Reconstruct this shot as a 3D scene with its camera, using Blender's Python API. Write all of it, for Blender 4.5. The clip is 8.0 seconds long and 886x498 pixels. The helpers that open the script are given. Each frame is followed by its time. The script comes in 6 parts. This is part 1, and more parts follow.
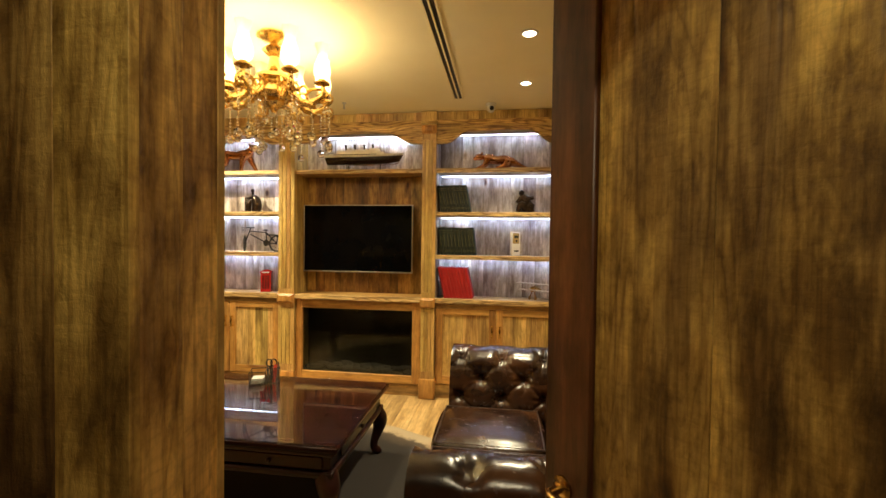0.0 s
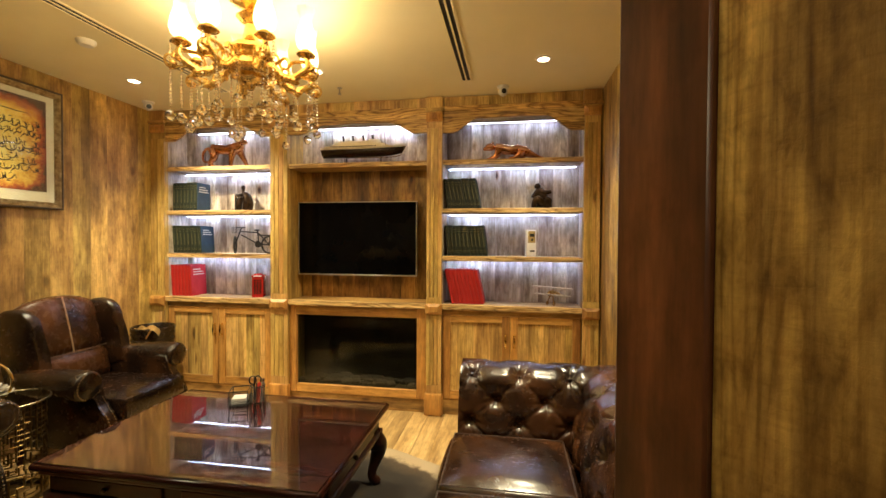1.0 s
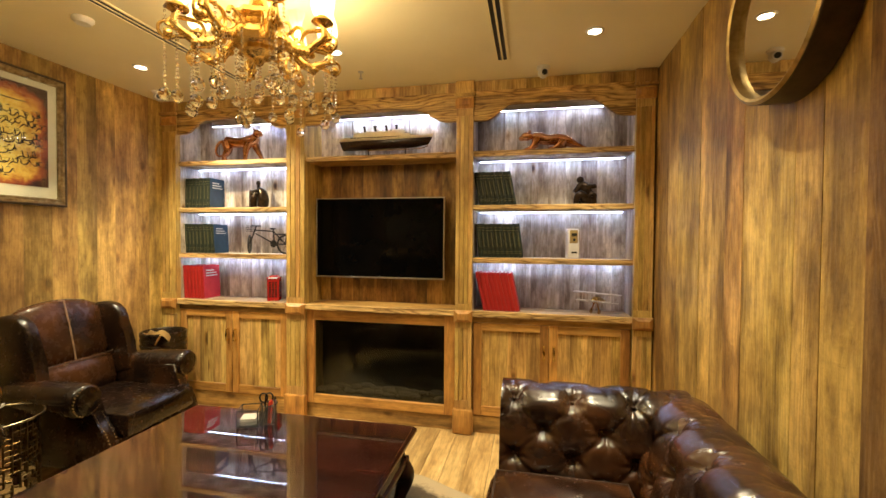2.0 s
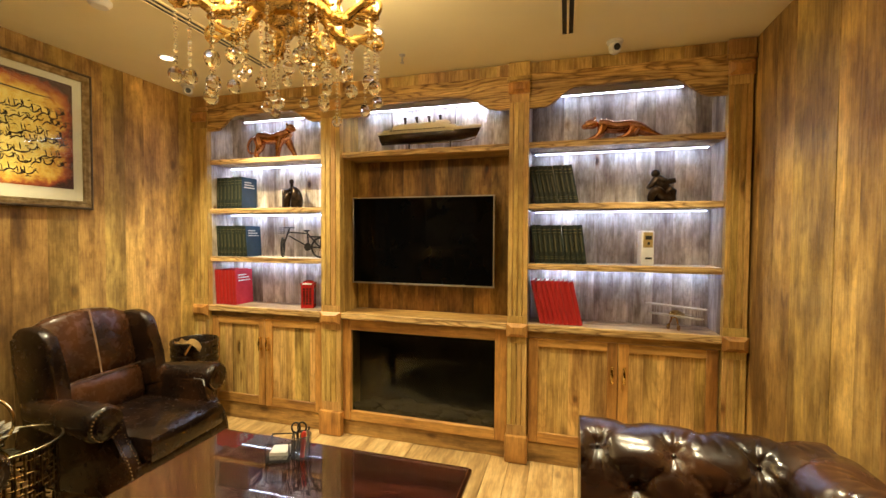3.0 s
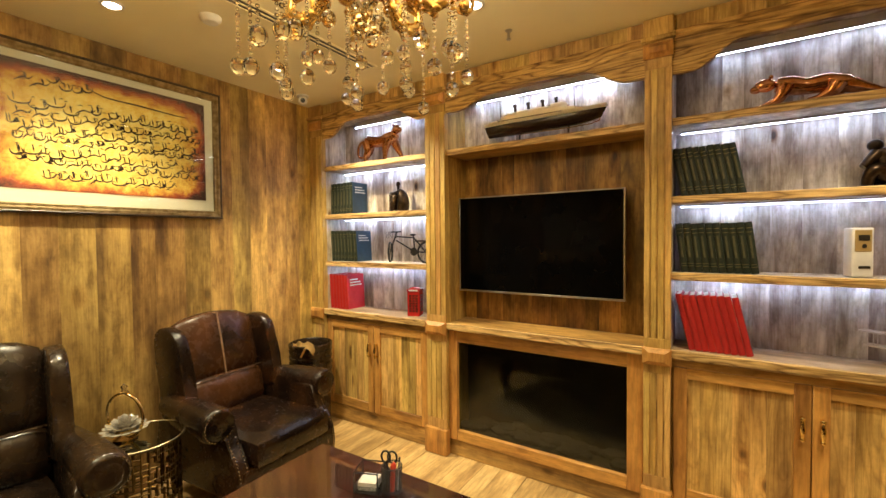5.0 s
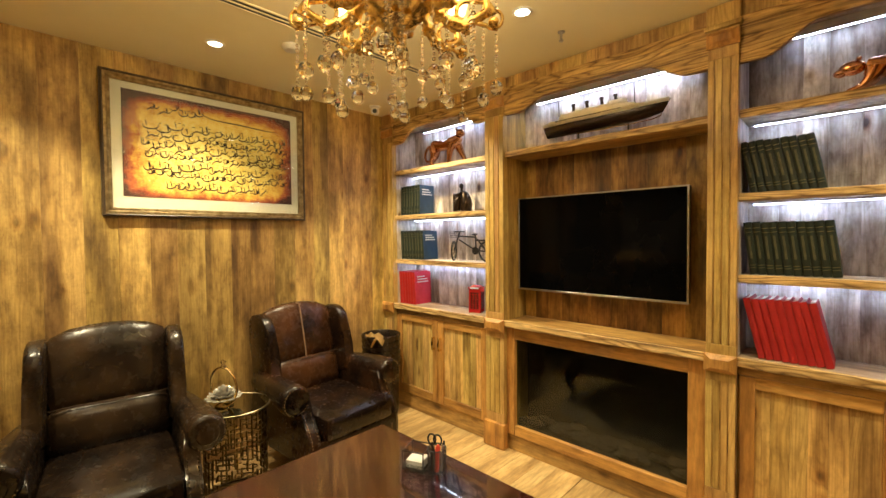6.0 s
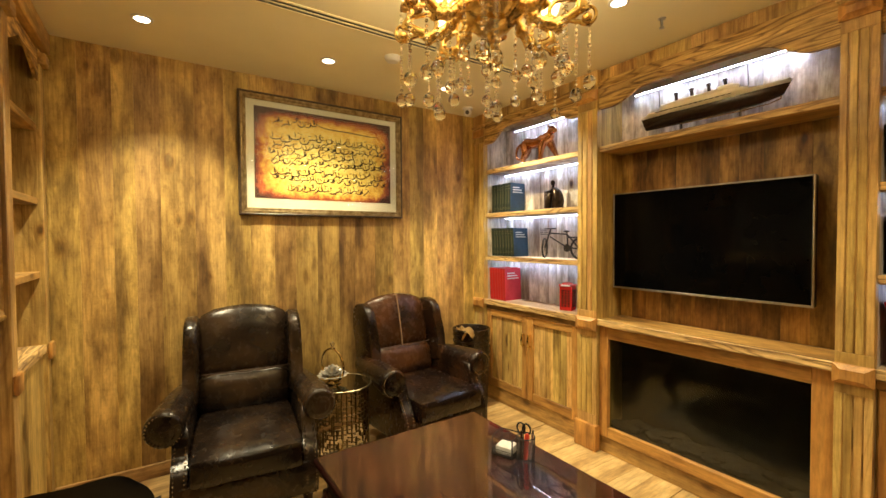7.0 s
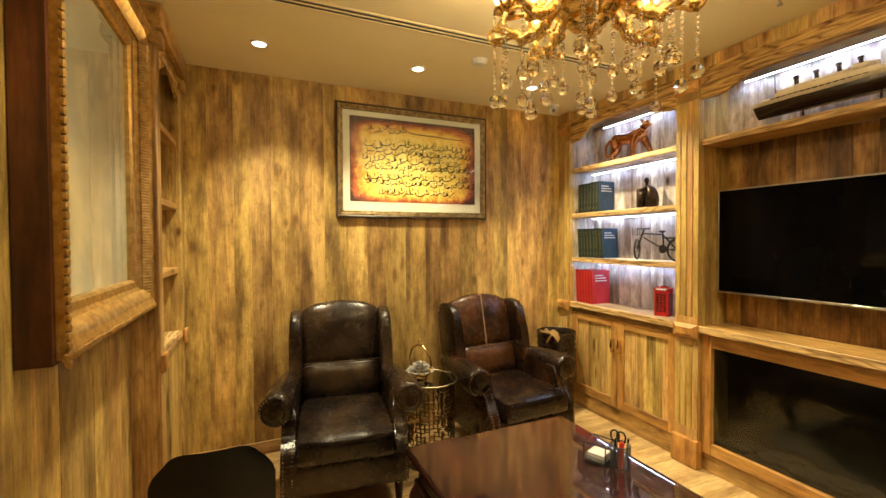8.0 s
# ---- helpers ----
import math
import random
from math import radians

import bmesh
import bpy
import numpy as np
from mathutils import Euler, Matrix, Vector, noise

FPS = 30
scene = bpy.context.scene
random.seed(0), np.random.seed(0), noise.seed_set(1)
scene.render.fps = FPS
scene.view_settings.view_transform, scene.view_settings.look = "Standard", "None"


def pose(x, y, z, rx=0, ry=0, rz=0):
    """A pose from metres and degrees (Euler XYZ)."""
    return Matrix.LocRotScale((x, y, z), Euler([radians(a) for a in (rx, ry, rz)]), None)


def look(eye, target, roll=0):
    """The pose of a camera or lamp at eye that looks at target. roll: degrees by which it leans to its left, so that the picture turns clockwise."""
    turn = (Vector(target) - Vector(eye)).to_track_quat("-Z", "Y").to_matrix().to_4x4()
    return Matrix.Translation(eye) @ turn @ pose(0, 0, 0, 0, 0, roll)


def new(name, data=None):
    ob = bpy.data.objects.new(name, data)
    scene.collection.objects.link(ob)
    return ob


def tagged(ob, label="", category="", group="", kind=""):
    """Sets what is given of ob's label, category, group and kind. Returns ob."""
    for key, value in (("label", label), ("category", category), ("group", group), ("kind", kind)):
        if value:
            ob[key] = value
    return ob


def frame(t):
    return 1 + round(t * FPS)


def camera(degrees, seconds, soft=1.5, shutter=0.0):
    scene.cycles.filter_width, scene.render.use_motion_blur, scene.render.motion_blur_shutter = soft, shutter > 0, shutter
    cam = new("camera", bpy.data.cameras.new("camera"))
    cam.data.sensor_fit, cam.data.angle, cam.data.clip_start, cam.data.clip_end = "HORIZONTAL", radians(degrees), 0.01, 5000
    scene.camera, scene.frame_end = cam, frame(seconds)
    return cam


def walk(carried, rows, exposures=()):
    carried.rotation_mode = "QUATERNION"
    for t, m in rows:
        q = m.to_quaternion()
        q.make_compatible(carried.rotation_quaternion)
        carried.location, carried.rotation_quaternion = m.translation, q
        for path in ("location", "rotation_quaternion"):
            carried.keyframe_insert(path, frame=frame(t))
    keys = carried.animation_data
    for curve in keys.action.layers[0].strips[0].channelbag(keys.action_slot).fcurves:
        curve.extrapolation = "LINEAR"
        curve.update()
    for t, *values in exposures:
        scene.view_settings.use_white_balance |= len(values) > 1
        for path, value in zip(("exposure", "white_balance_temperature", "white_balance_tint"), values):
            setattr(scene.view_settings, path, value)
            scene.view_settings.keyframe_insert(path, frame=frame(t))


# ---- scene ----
cam = camera(92.7, 8.0)
PATH = [
    (0, (0.04, 0.084, 1.396), (-0.24, 2.064, 1.355), 0.7),
    (0.5, (0.004, 0.275, 1.379), (-0.28, 2.254, 1.343), 0.4),
    (1, (-0.003, 0.456, 1.382), (-0.323, 2.43, 1.346), 0.3),
    (2.5, (-0.24, 0.921, 1.409), (-0.709, 2.864, 1.358), 0.4),
    (3, (-0.336, 1.08, 1.437), (-0.889, 3.001, 1.377), 0.3),
    (3.5, (-0.469, 1.191, 1.452), (-1.109, 3.084, 1.389), 0.2),
    (4, (-0.528, 1.269, 1.452), (-1.264, 3.128, 1.391), 0.0),
    (4.5, (-0.485, 1.4, 1.452), (-1.392, 3.181, 1.395), -0.3),
    (6, (-0.177, 1.439, 1.454), (-1.565, 2.877, 1.399), -0.5),
    (6.5, (-0.136, 1.401, 1.441), (-1.673, 2.68, 1.385), -0.3),
    (7, (-0.116, 1.372, 1.427), (-1.774, 2.489, 1.376), -0.3),
    (7.5, (-0.116, 1.346, 1.416), (-1.87, 2.306, 1.37), -0.3),
    (8, (-0.118, 1.308, 1.418), (-1.951, 2.107, 1.378), -0.3),
]
walk(cam, [(t, look(eye, target, roll)) for t, eye, target, roll in PATH],
     [(0.0, -0.08), (0.5, 0.1), (1.0, 0.04), (2.5, 0.0), (4.5, -0.02), (6.5, -0.03), (8.0, 0.05)])
FL, CEIL = -0.045, 2.555

# ---------------- light ----------------
world = bpy.data.worlds.new("world")
scene.world = world
world.use_nodes = True
world.node_tree.nodes["Background"].inputs[0].default_value = (1.0, 0.8, 0.55, 1)
world.node_tree.nodes["Background"].inputs[1].default_value = 0.004
scene.view_settings.exposure = 0.0
WARM = (1.0, 0.855, 0.54)
BULB_C = (1.0, 0.79, 0.43)
SPOTS = [(-2.78, 1.325), (-2.76, 2.287), (-2.76, 3.19), (-1.347, 3.225), (0.19, 3.25), (0.17, 2.5), (-1.347, 1.325)]
SPOT_W, BULB_W, LED_E, CORR_W = 160.0, 2.9, 66.0, 46.0


def lamp(name, kind, energy, m, color=WARM, radius=0.03):
    data = bpy.data.lights.new(name, kind)
    data.energy, data.color, data.shadow_soft_size = energy, color, radius
    ob = new(name, data)
    ob.matrix_world = m
    return ob


# each downlight: share of full power, tilt towards +y and towards +x, beam angle
AIM = [(0.88, 6, 2, 102), (0.68, 0, 0, 102), (1.25, 14, 14, 102), (0.50, 0, 0, 102), (0.56, 2, -8, 102), (0.96, 0, -6, 88), (0.22, 0, 0, 102)]
for (sx, sy), (dim, north, east, beam) in zip(SPOTS, AIM):
    o = lamp("downlight_beam", "SPOT", SPOT_W * dim, pose(sx, sy, CEIL - 0.012, north, -east, 0), WARM, 0.03)
    o.data.spot_size, o.data.spot_blend = radians(beam), 0.72
o = lamp("corridor_beam", "SPOT", CORR_W, pose(0.05, 0.0, CEIL - 0.012), WARM, 0.05)
o.data.spot_size, o.data.spot_blend = radians(140), 0.8


# ---------------- materials ----------------
def mat_new(name):
    m = bpy.data.materials.new(name)
    m.use_nodes = True
    nt = m.node_tree
    return m, nt, nt.nodes["Principled BSDF"]


def add(nt, kind, **values):
    n = nt.nodes.new(kind)
    for k, v in values.items():
        n.inputs[k].default_value = v
    return n


def ramp(nt, stops):
    r = nt.nodes.new("ShaderNodeValToRGB")
    el = r.color_ramp.elements
    while len(el) < len(stops):
        el.new(0.5)
    for e, (p, c) in zip(el, stops):
        e.position, e.color = p, (*c, 1)
    return r


def mix(nt, a, b, fac, blend="MIX"):
    n = nt.nodes.new("ShaderNodeMix")
    n.data_type, n.blend_type = "RGBA", blend
    for sock, v in ((n.inputs[0], fac), (n.inputs[6], a), (n.inputs[7], b)):
        if isinstance(v, (int, float)):
            sock.default_value = v
        elif isinstance(v, tuple):
            sock.default_value = (*v, 1)
        else:
            nt.links.new(v, sock)
    return n.outputs[2]


def wood(name, light, mid, dark, axis="z", across=9.0, rough=0.55, knots=0.7, bump=0.25, vary=0.35, stain=0.6, coat=0.0, veins=0.0):
    """Sawn boards: grain along one axis, knots, stains, and a tone of its own for each board."""
    m, nt, bsdf = mat_new(name)
    L = nt.links.new
    tc, oi = nt.nodes.new("ShaderNodeTexCoord"), nt.nodes.new("ShaderNodeObjectInfo")
    off = add(nt, "ShaderNodeVectorMath")
    off.operation = "MULTIPLY_ADD"
    comb = nt.nodes.new("ShaderNodeCombineXYZ")
    for i in range(3):
        L(oi.outputs["Random"], comb.inputs[i])
    L(comb.outputs[0], off.inputs[0])
    off.inputs[1].default_value = (17.3, 29.1, 41.7)
    L(tc.outputs["Object"], off.inputs[2])

    def mapped(along, cross):
        mp = nt.nodes.new("ShaderNodeMapping")
        mp.inputs["Scale"].default_value = tuple(along if a == axis else cross for a in "xyz")
        L(off.outputs[0], mp.inputs[0])
        return mp.outputs[0]
    grain = add(nt, "ShaderNodeTexNoise", Scale=1.0, Detail=8.0, Roughness=0.62, Distortion=0.25)
    L(mapped(1.3, across * 1.25), grain.inputs["Vector"])
    fine = add(nt, "ShaderNodeTexNoise", Scale=1.0, Detail=3.0, Roughness=0.6)
    L(mapped(9.0, across * 8), fine.inputs["Vector"])
    big = add(nt, "ShaderNodeTexNoise", Scale=1.0, Detail=4.0, Roughness=0.6)
    L(mapped(2.6, 5.5), big.inputs["Vector"])
    vor = add(nt, "ShaderNodeTexVoronoi", Scale=1.0)
    L(mapped(3.2, 7.0), vor.inputs["Vector"])
    c = ramp(nt, [(0.34, dark), (0.48, mid), (0.63, light)])
    L(grain.outputs["Fac"], c.inputs[0])
    fr = ramp(nt, [(0.3, (0.62, 0.62, 0.62)), (0.62, (1.1, 1.1, 1.1))])
    L(fine.outputs["Fac"], fr.inputs[0])
    col = mix(nt, c.outputs[0], fr.outputs[0], 0.7, "MULTIPLY")
    flow = add(nt, "ShaderNodeTexNoise", Scale=1.0, Detail=2.0, Roughness=0.4)
    L(mapped(1.6, across * 0.55), flow.inputs["Vector"])
    vein = nt.nodes.new("ShaderNodeMath")
    vein.operation = "MULTIPLY"
    vein.inputs[1].default_value = 11.0
    L(flow.outputs["Fac"], vein.inputs[0])
    fold = nt.nodes.new("ShaderNodeMath")
    fold.operation = "PINGPONG"
    fold.inputs[1].default_value = 0.5
    L(vein.outputs[0], fold.inputs[0])
    vr = ramp(nt, [(0.02, (0.22, 0.14, 0.09)), (0.14, (0.75, 0.66, 0.55)), (0.30, (1.1, 1.1, 1.1))])
    L(fold.outputs[0], vr.inputs[0])
    col = mix(nt, col, vr.outputs[0], veins, "MULTIPLY")
    sr = ramp(nt, [(0.28, (0.34, 0.27, 0.21)), (0.62, (1.05, 1.05, 1.05))])
    L(big.outputs["Fac"], sr.inputs[0])
    col = mix(nt, col, sr.outputs[0], stain, "MULTIPLY")
    streak = add(nt, "ShaderNodeTexNoise", Scale=1.0, Detail=5.0, Roughness=0.55, Distortion=0.15)
    L(mapped(0.5, 48.0), streak.inputs["Vector"])
    tr = ramp(nt, [(0.30, (0.74, 0.69, 0.63)), (0.58, (1.06, 1.06, 1.06))])
    L(streak.outputs["Fac"], tr.inputs[0])
    col = mix(nt, col, tr.outputs[0], stain, "MULTIPLY")
    mott = add(nt, "ShaderNodeTexNoise", Scale=1.0, Detail=4.0, Roughness=0.65)
    L(mapped(11.0, 17.0), mott.inputs["Vector"])
    mr = ramp(nt, [(0.32, (0.55, 0.47, 0.40)), (0.54, (1.08, 1.08, 1.08))])
    L(mott.outputs["Fac"], mr.inputs[0])
    col = mix(nt, col, mr.outputs[0], stain, "MULTIPLY")
    kr = ramp(nt, [(0.06, (0.13, 0.07, 0.045)), (0.115, (0.42, 0.30, 0.22)), (0.16, (0.85, 0.78, 0.70)), (0.26, (1, 1, 1))])
    L(vor.outputs["Distance"], kr.inputs[0])
    col = mix(nt, col, kr.outputs[0], knots, "MULTIPLY")
    rr = nt.nodes.new("ShaderNodeMapRange")
    rr.inputs["To Min"].default_value, rr.inputs["To Max"].default_value = 1 - vary, 1 + vary
    L(oi.outputs["Random"], rr.inputs["Value"])
    hsv = nt.nodes.new("ShaderNodeHueSaturation")
    L(col, hsv.inputs["Color"])
    L(rr.outputs[0], hsv.inputs["Value"])
    L(hsv.outputs[0], bsdf.inputs["Base Color"])
    bsdf.inputs["Roughness"].default_value = rough
    bsdf.inputs["Coat Weight"].default_value = coat
    bsdf.inputs["Coat Roughness"].default_value = 0.15
    h = nt.nodes.new("ShaderNodeMath")
    h.operation = "ADD"
    L(grain.outputs["Fac"], h.inputs[0])
    L(mott.outputs["Fac"], h.inputs[1])
    b = add(nt, "ShaderNodeBump", Strength=bump, Distance=0.004)
    L(h.outputs[0], b.inputs["Height"])
    L(b.outputs[0], bsdf.inputs["Normal"])
    return m


def pine(name, light, mid, dark, vary=0.28, figure=0.6, blotch=0.8, saw=0.2, bump=0.7, rough=0.5, knots=0.7, scale=1.0, dent=4.0, fibre=0.7):
    """Knotty upright boards: ring figure that bends round the knots, dark blotches, saw marks, a tone for each board."""
    m, nt, bsdf = mat_new(name)
    L = nt.links.new
    tc, oi = nt.nodes.new("ShaderNodeTexCoord"), nt.nodes.new("ShaderNodeObjectInfo")
    off = nt.nodes.new("ShaderNodeVectorMath")
    off.operation = "MULTIPLY_ADD"
    comb = nt.nodes.new("ShaderNodeCombineXYZ")
    for i in range(3):
        L(oi.outputs["Random"], comb.inputs[i])
    L(comb.outputs[0], off.inputs[0])
    off.inputs[1].default_value = (17.3, 29.1, 41.7)
    L(tc.outputs["Object"], off.inputs[2])

    def field(kind, along, cross, **kw):
        mp = nt.nodes.new("ShaderNodeMapping")
        mp.inputs["Scale"].default_value = (cross, cross, along)
        L(off.outputs[0], mp.inputs[0])
        n = add(nt, kind, Scale=1.0, **kw)
        L(mp.outputs[0], n.inputs["Vector"])
        return n.outputs["Distance" if kind.endswith("Voronoi") else "Fac"]

    def calc(op, x, y, z=0.0):
        n = nt.nodes.new("ShaderNodeMath")
        n.operation = op
        for sock, v in zip(n.inputs, (x, y, z)):
            if isinstance(v, (int, float)):
                sock.default_value = v
            else:
                L(v, sock)
        return n.outputs[0]

    def toned(fac, stops):
        r = ramp(nt, stops)
        L(fac, r.inputs[0])
        return r.outputs[0]
    knot = calc("MULTIPLY_ADD", field("ShaderNodeTexNoise", 1.7, 3.0, Detail=0.0), 0.62, field("ShaderNodeTexVoronoi", 3.4, 6.5))
    knot = calc("SUBTRACT", knot, 0.24)
    near = calc("POWER", 2.718, calc("MULTIPLY", knot, -6.0))
    flow = field("ShaderNodeTexNoise", 0.75, 6.5, Detail=2.0, Roughness=0.45)
    rings = calc("PINGPONG", calc("MULTIPLY_ADD", flow, 17.0, calc("MULTIPLY", near, 2.2)), 0.5)
    grain = field("ShaderNodeTexNoise", 3.0, 110.0, Detail=5.0, Roughness=0.6)
    tone = field("ShaderNodeTexNoise", 0.9 * scale, 7.0 * scale, Detail=5.0, Roughness=0.55)
    spots = field("ShaderNodeTexNoise", 3.0 * scale, 8.0 * scale, Detail=6.0, Roughness=0.62)
    patch = field("ShaderNodeTexNoise", 11.0 * scale, 27.0 * scale, Detail=6.0, Roughness=0.66, Distortion=0.3)
    marks = field("ShaderNodeTexNoise", 75.0, 22.0, Detail=3.0, Roughness=0.6, Distortion=0.6)
    dents = field("ShaderNodeTexNoise", 26.0, 15.0, Detail=3.0, Roughness=0.55, Distortion=0.2)
    col = toned(tone, [(0.36, dark), (0.47, mid), (0.60, light)])
    col = mix(nt, col, toned(rings, [(0.0, (0.40, 0.29, 0.20)), (0.09, (0.78, 0.70, 0.58)), (0.24, (1.06, 1.06, 1.06))]), figure, "MULTIPLY")
    col = mix(nt, col, toned(grain, [(0.34, (0.68, 0.61, 0.54)), (0.56, (1.07, 1.07, 1.07))]), fibre, "MULTIPLY")
    col = mix(nt, col, toned(spots, [(0.34, (0.22, 0.155, 0.11)), (0.46, (0.72, 0.65, 0.56)), (0.57, (1.2, 1.18, 1.12))]), blotch, "MULTIPLY")
    col = mix(nt, col, toned(patch, [(0.33, (0.52, 0.45, 0.38)), (0.46, (0.92, 0.89, 0.84)), (0.62, (1.16, 1.15, 1.12))]), blotch, "MULTIPLY")
    col = mix(nt, col, toned(marks, [(0.34, (0.66, 0.58, 0.50)), (0.52, (1.04, 1.04, 1.04))]), saw, "MULTIPLY")
    col = mix(nt, col, toned(knot, [(0.05, (0.10, 0.05, 0.03)), (0.085, (0.36, 0.22, 0.13)), (0.14, (0.80, 0.70, 0.58)), (0.24, (1, 1, 1))]), knots, "MULTIPLY")
    rr = nt.nodes.new("ShaderNodeMapRange")
    rr.inputs["To Min"].default_value, rr.inputs["To Max"].default_value = 1 - vary, 1 + vary
    L(oi.outputs["Random"], rr.inputs["Value"])
    hsv = nt.nodes.new("ShaderNodeHueSaturation")
    L(col, hsv.inputs["Color"])
    L(rr.outputs[0], hsv.inputs["Value"])
    L(calc("MULTIPLY_ADD", calc("FRACT", calc("MULTIPLY", oi.outputs["Random"], 7.3), 0.0), 0.022, 0.489), hsv.inputs["Hue"])
    L(hsv.outputs[0], bsdf.inputs["Base Color"])
    bsdf.inputs["Roughness"].default_value = rough
    h = calc("MULTIPLY_ADD", rings, 0.5, calc("MULTIPLY", spots, 1.2))
    h = calc("MULTIPLY_ADD", near, 1.6, calc("MULTIPLY_ADD", marks, 0.7 * saw, h))
    h = calc("MULTIPLY_ADD", calc("MAXIMUM", calc("SUBTRACT", dents, 0.60), 0.0), dent, calc("MULTIPLY_ADD", patch, 0.9, h))
    bp = add(nt, "ShaderNodeBump", Strength=bump, Distance=0.004)
    L(h, bp.inputs["Height"])
    L(bp.outputs[0], bsdf.inputs["Normal"])
    return m


def noisy(name, a, b, scale=20.0, rough=0.4, metal=0.0, bump=0.0, detail=5.0, coat=0.0, r2=None, bscale=None):
    """Two tones of one surface, mottled, with a fine relief."""
    m, nt, bsdf = mat_new(name)
    L = nt.links.new
    tc = nt.nodes.new("ShaderNodeTexCoord")
    n = add(nt, "ShaderNodeTexNoise", Scale=scale, Detail=detail, Roughness=0.6)
    L(tc.outputs["Object"], n.inputs["Vector"])
    c = ramp(nt, [(0.35, a), (0.65, b)])
    L(n.outputs["Fac"], c.inputs[0])
    L(c.outputs[0], bsdf.inputs["Base Color"])
    bsdf.inputs["Roughness"].default_value, bsdf.inputs["Metallic"].default_value = rough, metal
    bsdf.inputs["Coat Weight"].default_value = coat
    bsdf.inputs["Coat Roughness"].default_value = 0.05
    if r2 is not None:
        mr = nt.nodes.new("ShaderNodeMapRange")
        mr.inputs["To Min"].default_value, mr.inputs["To Max"].default_value = rough, r2
        L(n.outputs["Fac"], mr.inputs["Value"])
        L(mr.outputs[0], bsdf.inputs["Roughness"])
    if bump:
        n2 = add(nt, "ShaderNodeTexNoise", Scale=bscale or scale * 9, Detail=3.0)
        L(tc.outputs["Object"], n2.inputs["Vector"])
        bp = add(nt, "ShaderNodeBump", Strength=bump, Distance=0.002)
        L(n2.outputs["Fac"], bp.inputs["Height"])
        L(bp.outputs[0], bsdf.inputs["Normal"])
    return m


def leather(name, dark, mid, rub, scale, rough=0.24, gloss=0.42):
    """Worn leather: dark ground, rubbed lighter clouds, fine creases and an uneven shine."""
    m, nt, bsdf = mat_new(name)
    L = nt.links.new
    tc = nt.nodes.new("ShaderNodeTexCoord")

    def tex(kind, **kw):
        n = add(nt, kind, **kw)
        L(tc.outputs["Object"], n.inputs["Vector"])
        return n
    cloud = tex("ShaderNodeTexNoise", Scale=scale, Detail=2.5, Roughness=0.5, Distortion=0.3)
    fine = tex("ShaderNodeTexNoise", Scale=scale * 7, Detail=4.0, Roughness=0.6)
    c = ramp(nt, [(0.34, dark), (0.48, mid), (0.64, rub)])
    L(cloud.outputs["Fac"], c.inputs[0])
    f = ramp(nt, [(0.30, (0.84, 0.82, 0.80)), (0.68, (1.1, 1.09, 1.08))])
    L(fine.outputs["Fac"], f.inputs[0])
    L(mix(nt, c.outputs[0], f.outputs[0], 0.8, "MULTIPLY"), bsdf.inputs["Base Color"])
    mr = nt.nodes.new("ShaderNodeMapRange")
    mr.inputs["From Min"].default_value, mr.inputs["From Max"].default_value = 0.3, 0.7
    mr.inputs["To Min"].default_value, mr.inputs["To Max"].default_value = rough - 0.02, rough + 0.09
    L(fine.outputs["Fac"], mr.inputs["Value"])
    L(mr.outputs[0], bsdf.inputs["Roughness"])
    bsdf.inputs["Specular IOR Level"].default_value = gloss
    crease = tex("ShaderNodeTexVoronoi", Scale=130.0)
    fold = tex("ShaderNodeTexNoise", Scale=17.0, Detail=4.0, Roughness=0.55, Distortion=0.8)
    b1 = add(nt, "ShaderNodeBump", Strength=0.08, Distance=0.002)
    L(crease.outputs["Distance"], b1.inputs["Height"])
    b2 = add(nt, "ShaderNodeBump", Strength=0.16, Distance=0.006)
    L(fold.outputs["Fac"], b2.inputs["Height"])
    L(b1.outputs[0], b2.inputs["Normal"])
    L(b2.outputs[0], bsdf.inputs["Normal"])
    return m


def glow(name, color, strength):
    m, nt, bsdf = mat_new(name)
    bsdf.inputs["Base Color"].default_value = (*color, 1)
    bsdf.inputs["Emission Color"].default_value = (*color, 1)
    bsdf.inputs["Emission Strength"].default_value = strength
    return m


def glass(name, color=(1, 1, 1), rough=0.0, ior=1.5):
    m, nt, bsdf = mat_new(name)
    bsdf.inputs["Base Color"].default_value = (*color, 1)
    bsdf.inputs["Roughness"].default_value, bsdf.inputs["IOR"].default_value = rough, ior
    bsdf.inputs["Transmission Weight"].default_value = 1.0
    return m


W_WALL = pine("aged_wall_boards", (0.61, 0.432, 0.148), (0.455, 0.306, 0.096), (0.26, 0.164, 0.058), vary=0.27, figure=0.18, blotch=0.62, knots=0.6, bump=0.8, dent=2.0, fibre=0.6)
W_NEAR = pine("rough_sawn_boards", (0.72, 0.50, 0.155), (0.48, 0.315, 0.098), (0.17, 0.098, 0.034), vary=0.30, figure=0.42, blotch=0.9, saw=0.34, bump=1.0, knots=0.95, scale=1.1, dent=0.0, fibre=0.9)
W_BACK = pine("grey_back_boards", (0.72, 0.685, 0.64), (0.53, 0.48, 0.435), (0.27, 0.22, 0.18), vary=0.2, figure=0.25, blotch=0.62, saw=0.12, bump=0.4, knots=1.0, fibre=0.4, scale=1.15)
# red-brown boards; the shade under the niche's shelf is put into the darker colour
W_NICHE = pine("shaded_brown_niche_boards", (0.42, 0.25, 0.074), (0.26, 0.15, 0.045), (0.10, 0.056, 0.02), vary=0.2, figure=0.3, blotch=0.75, saw=0.15, bump=0.6, knots=0.95)
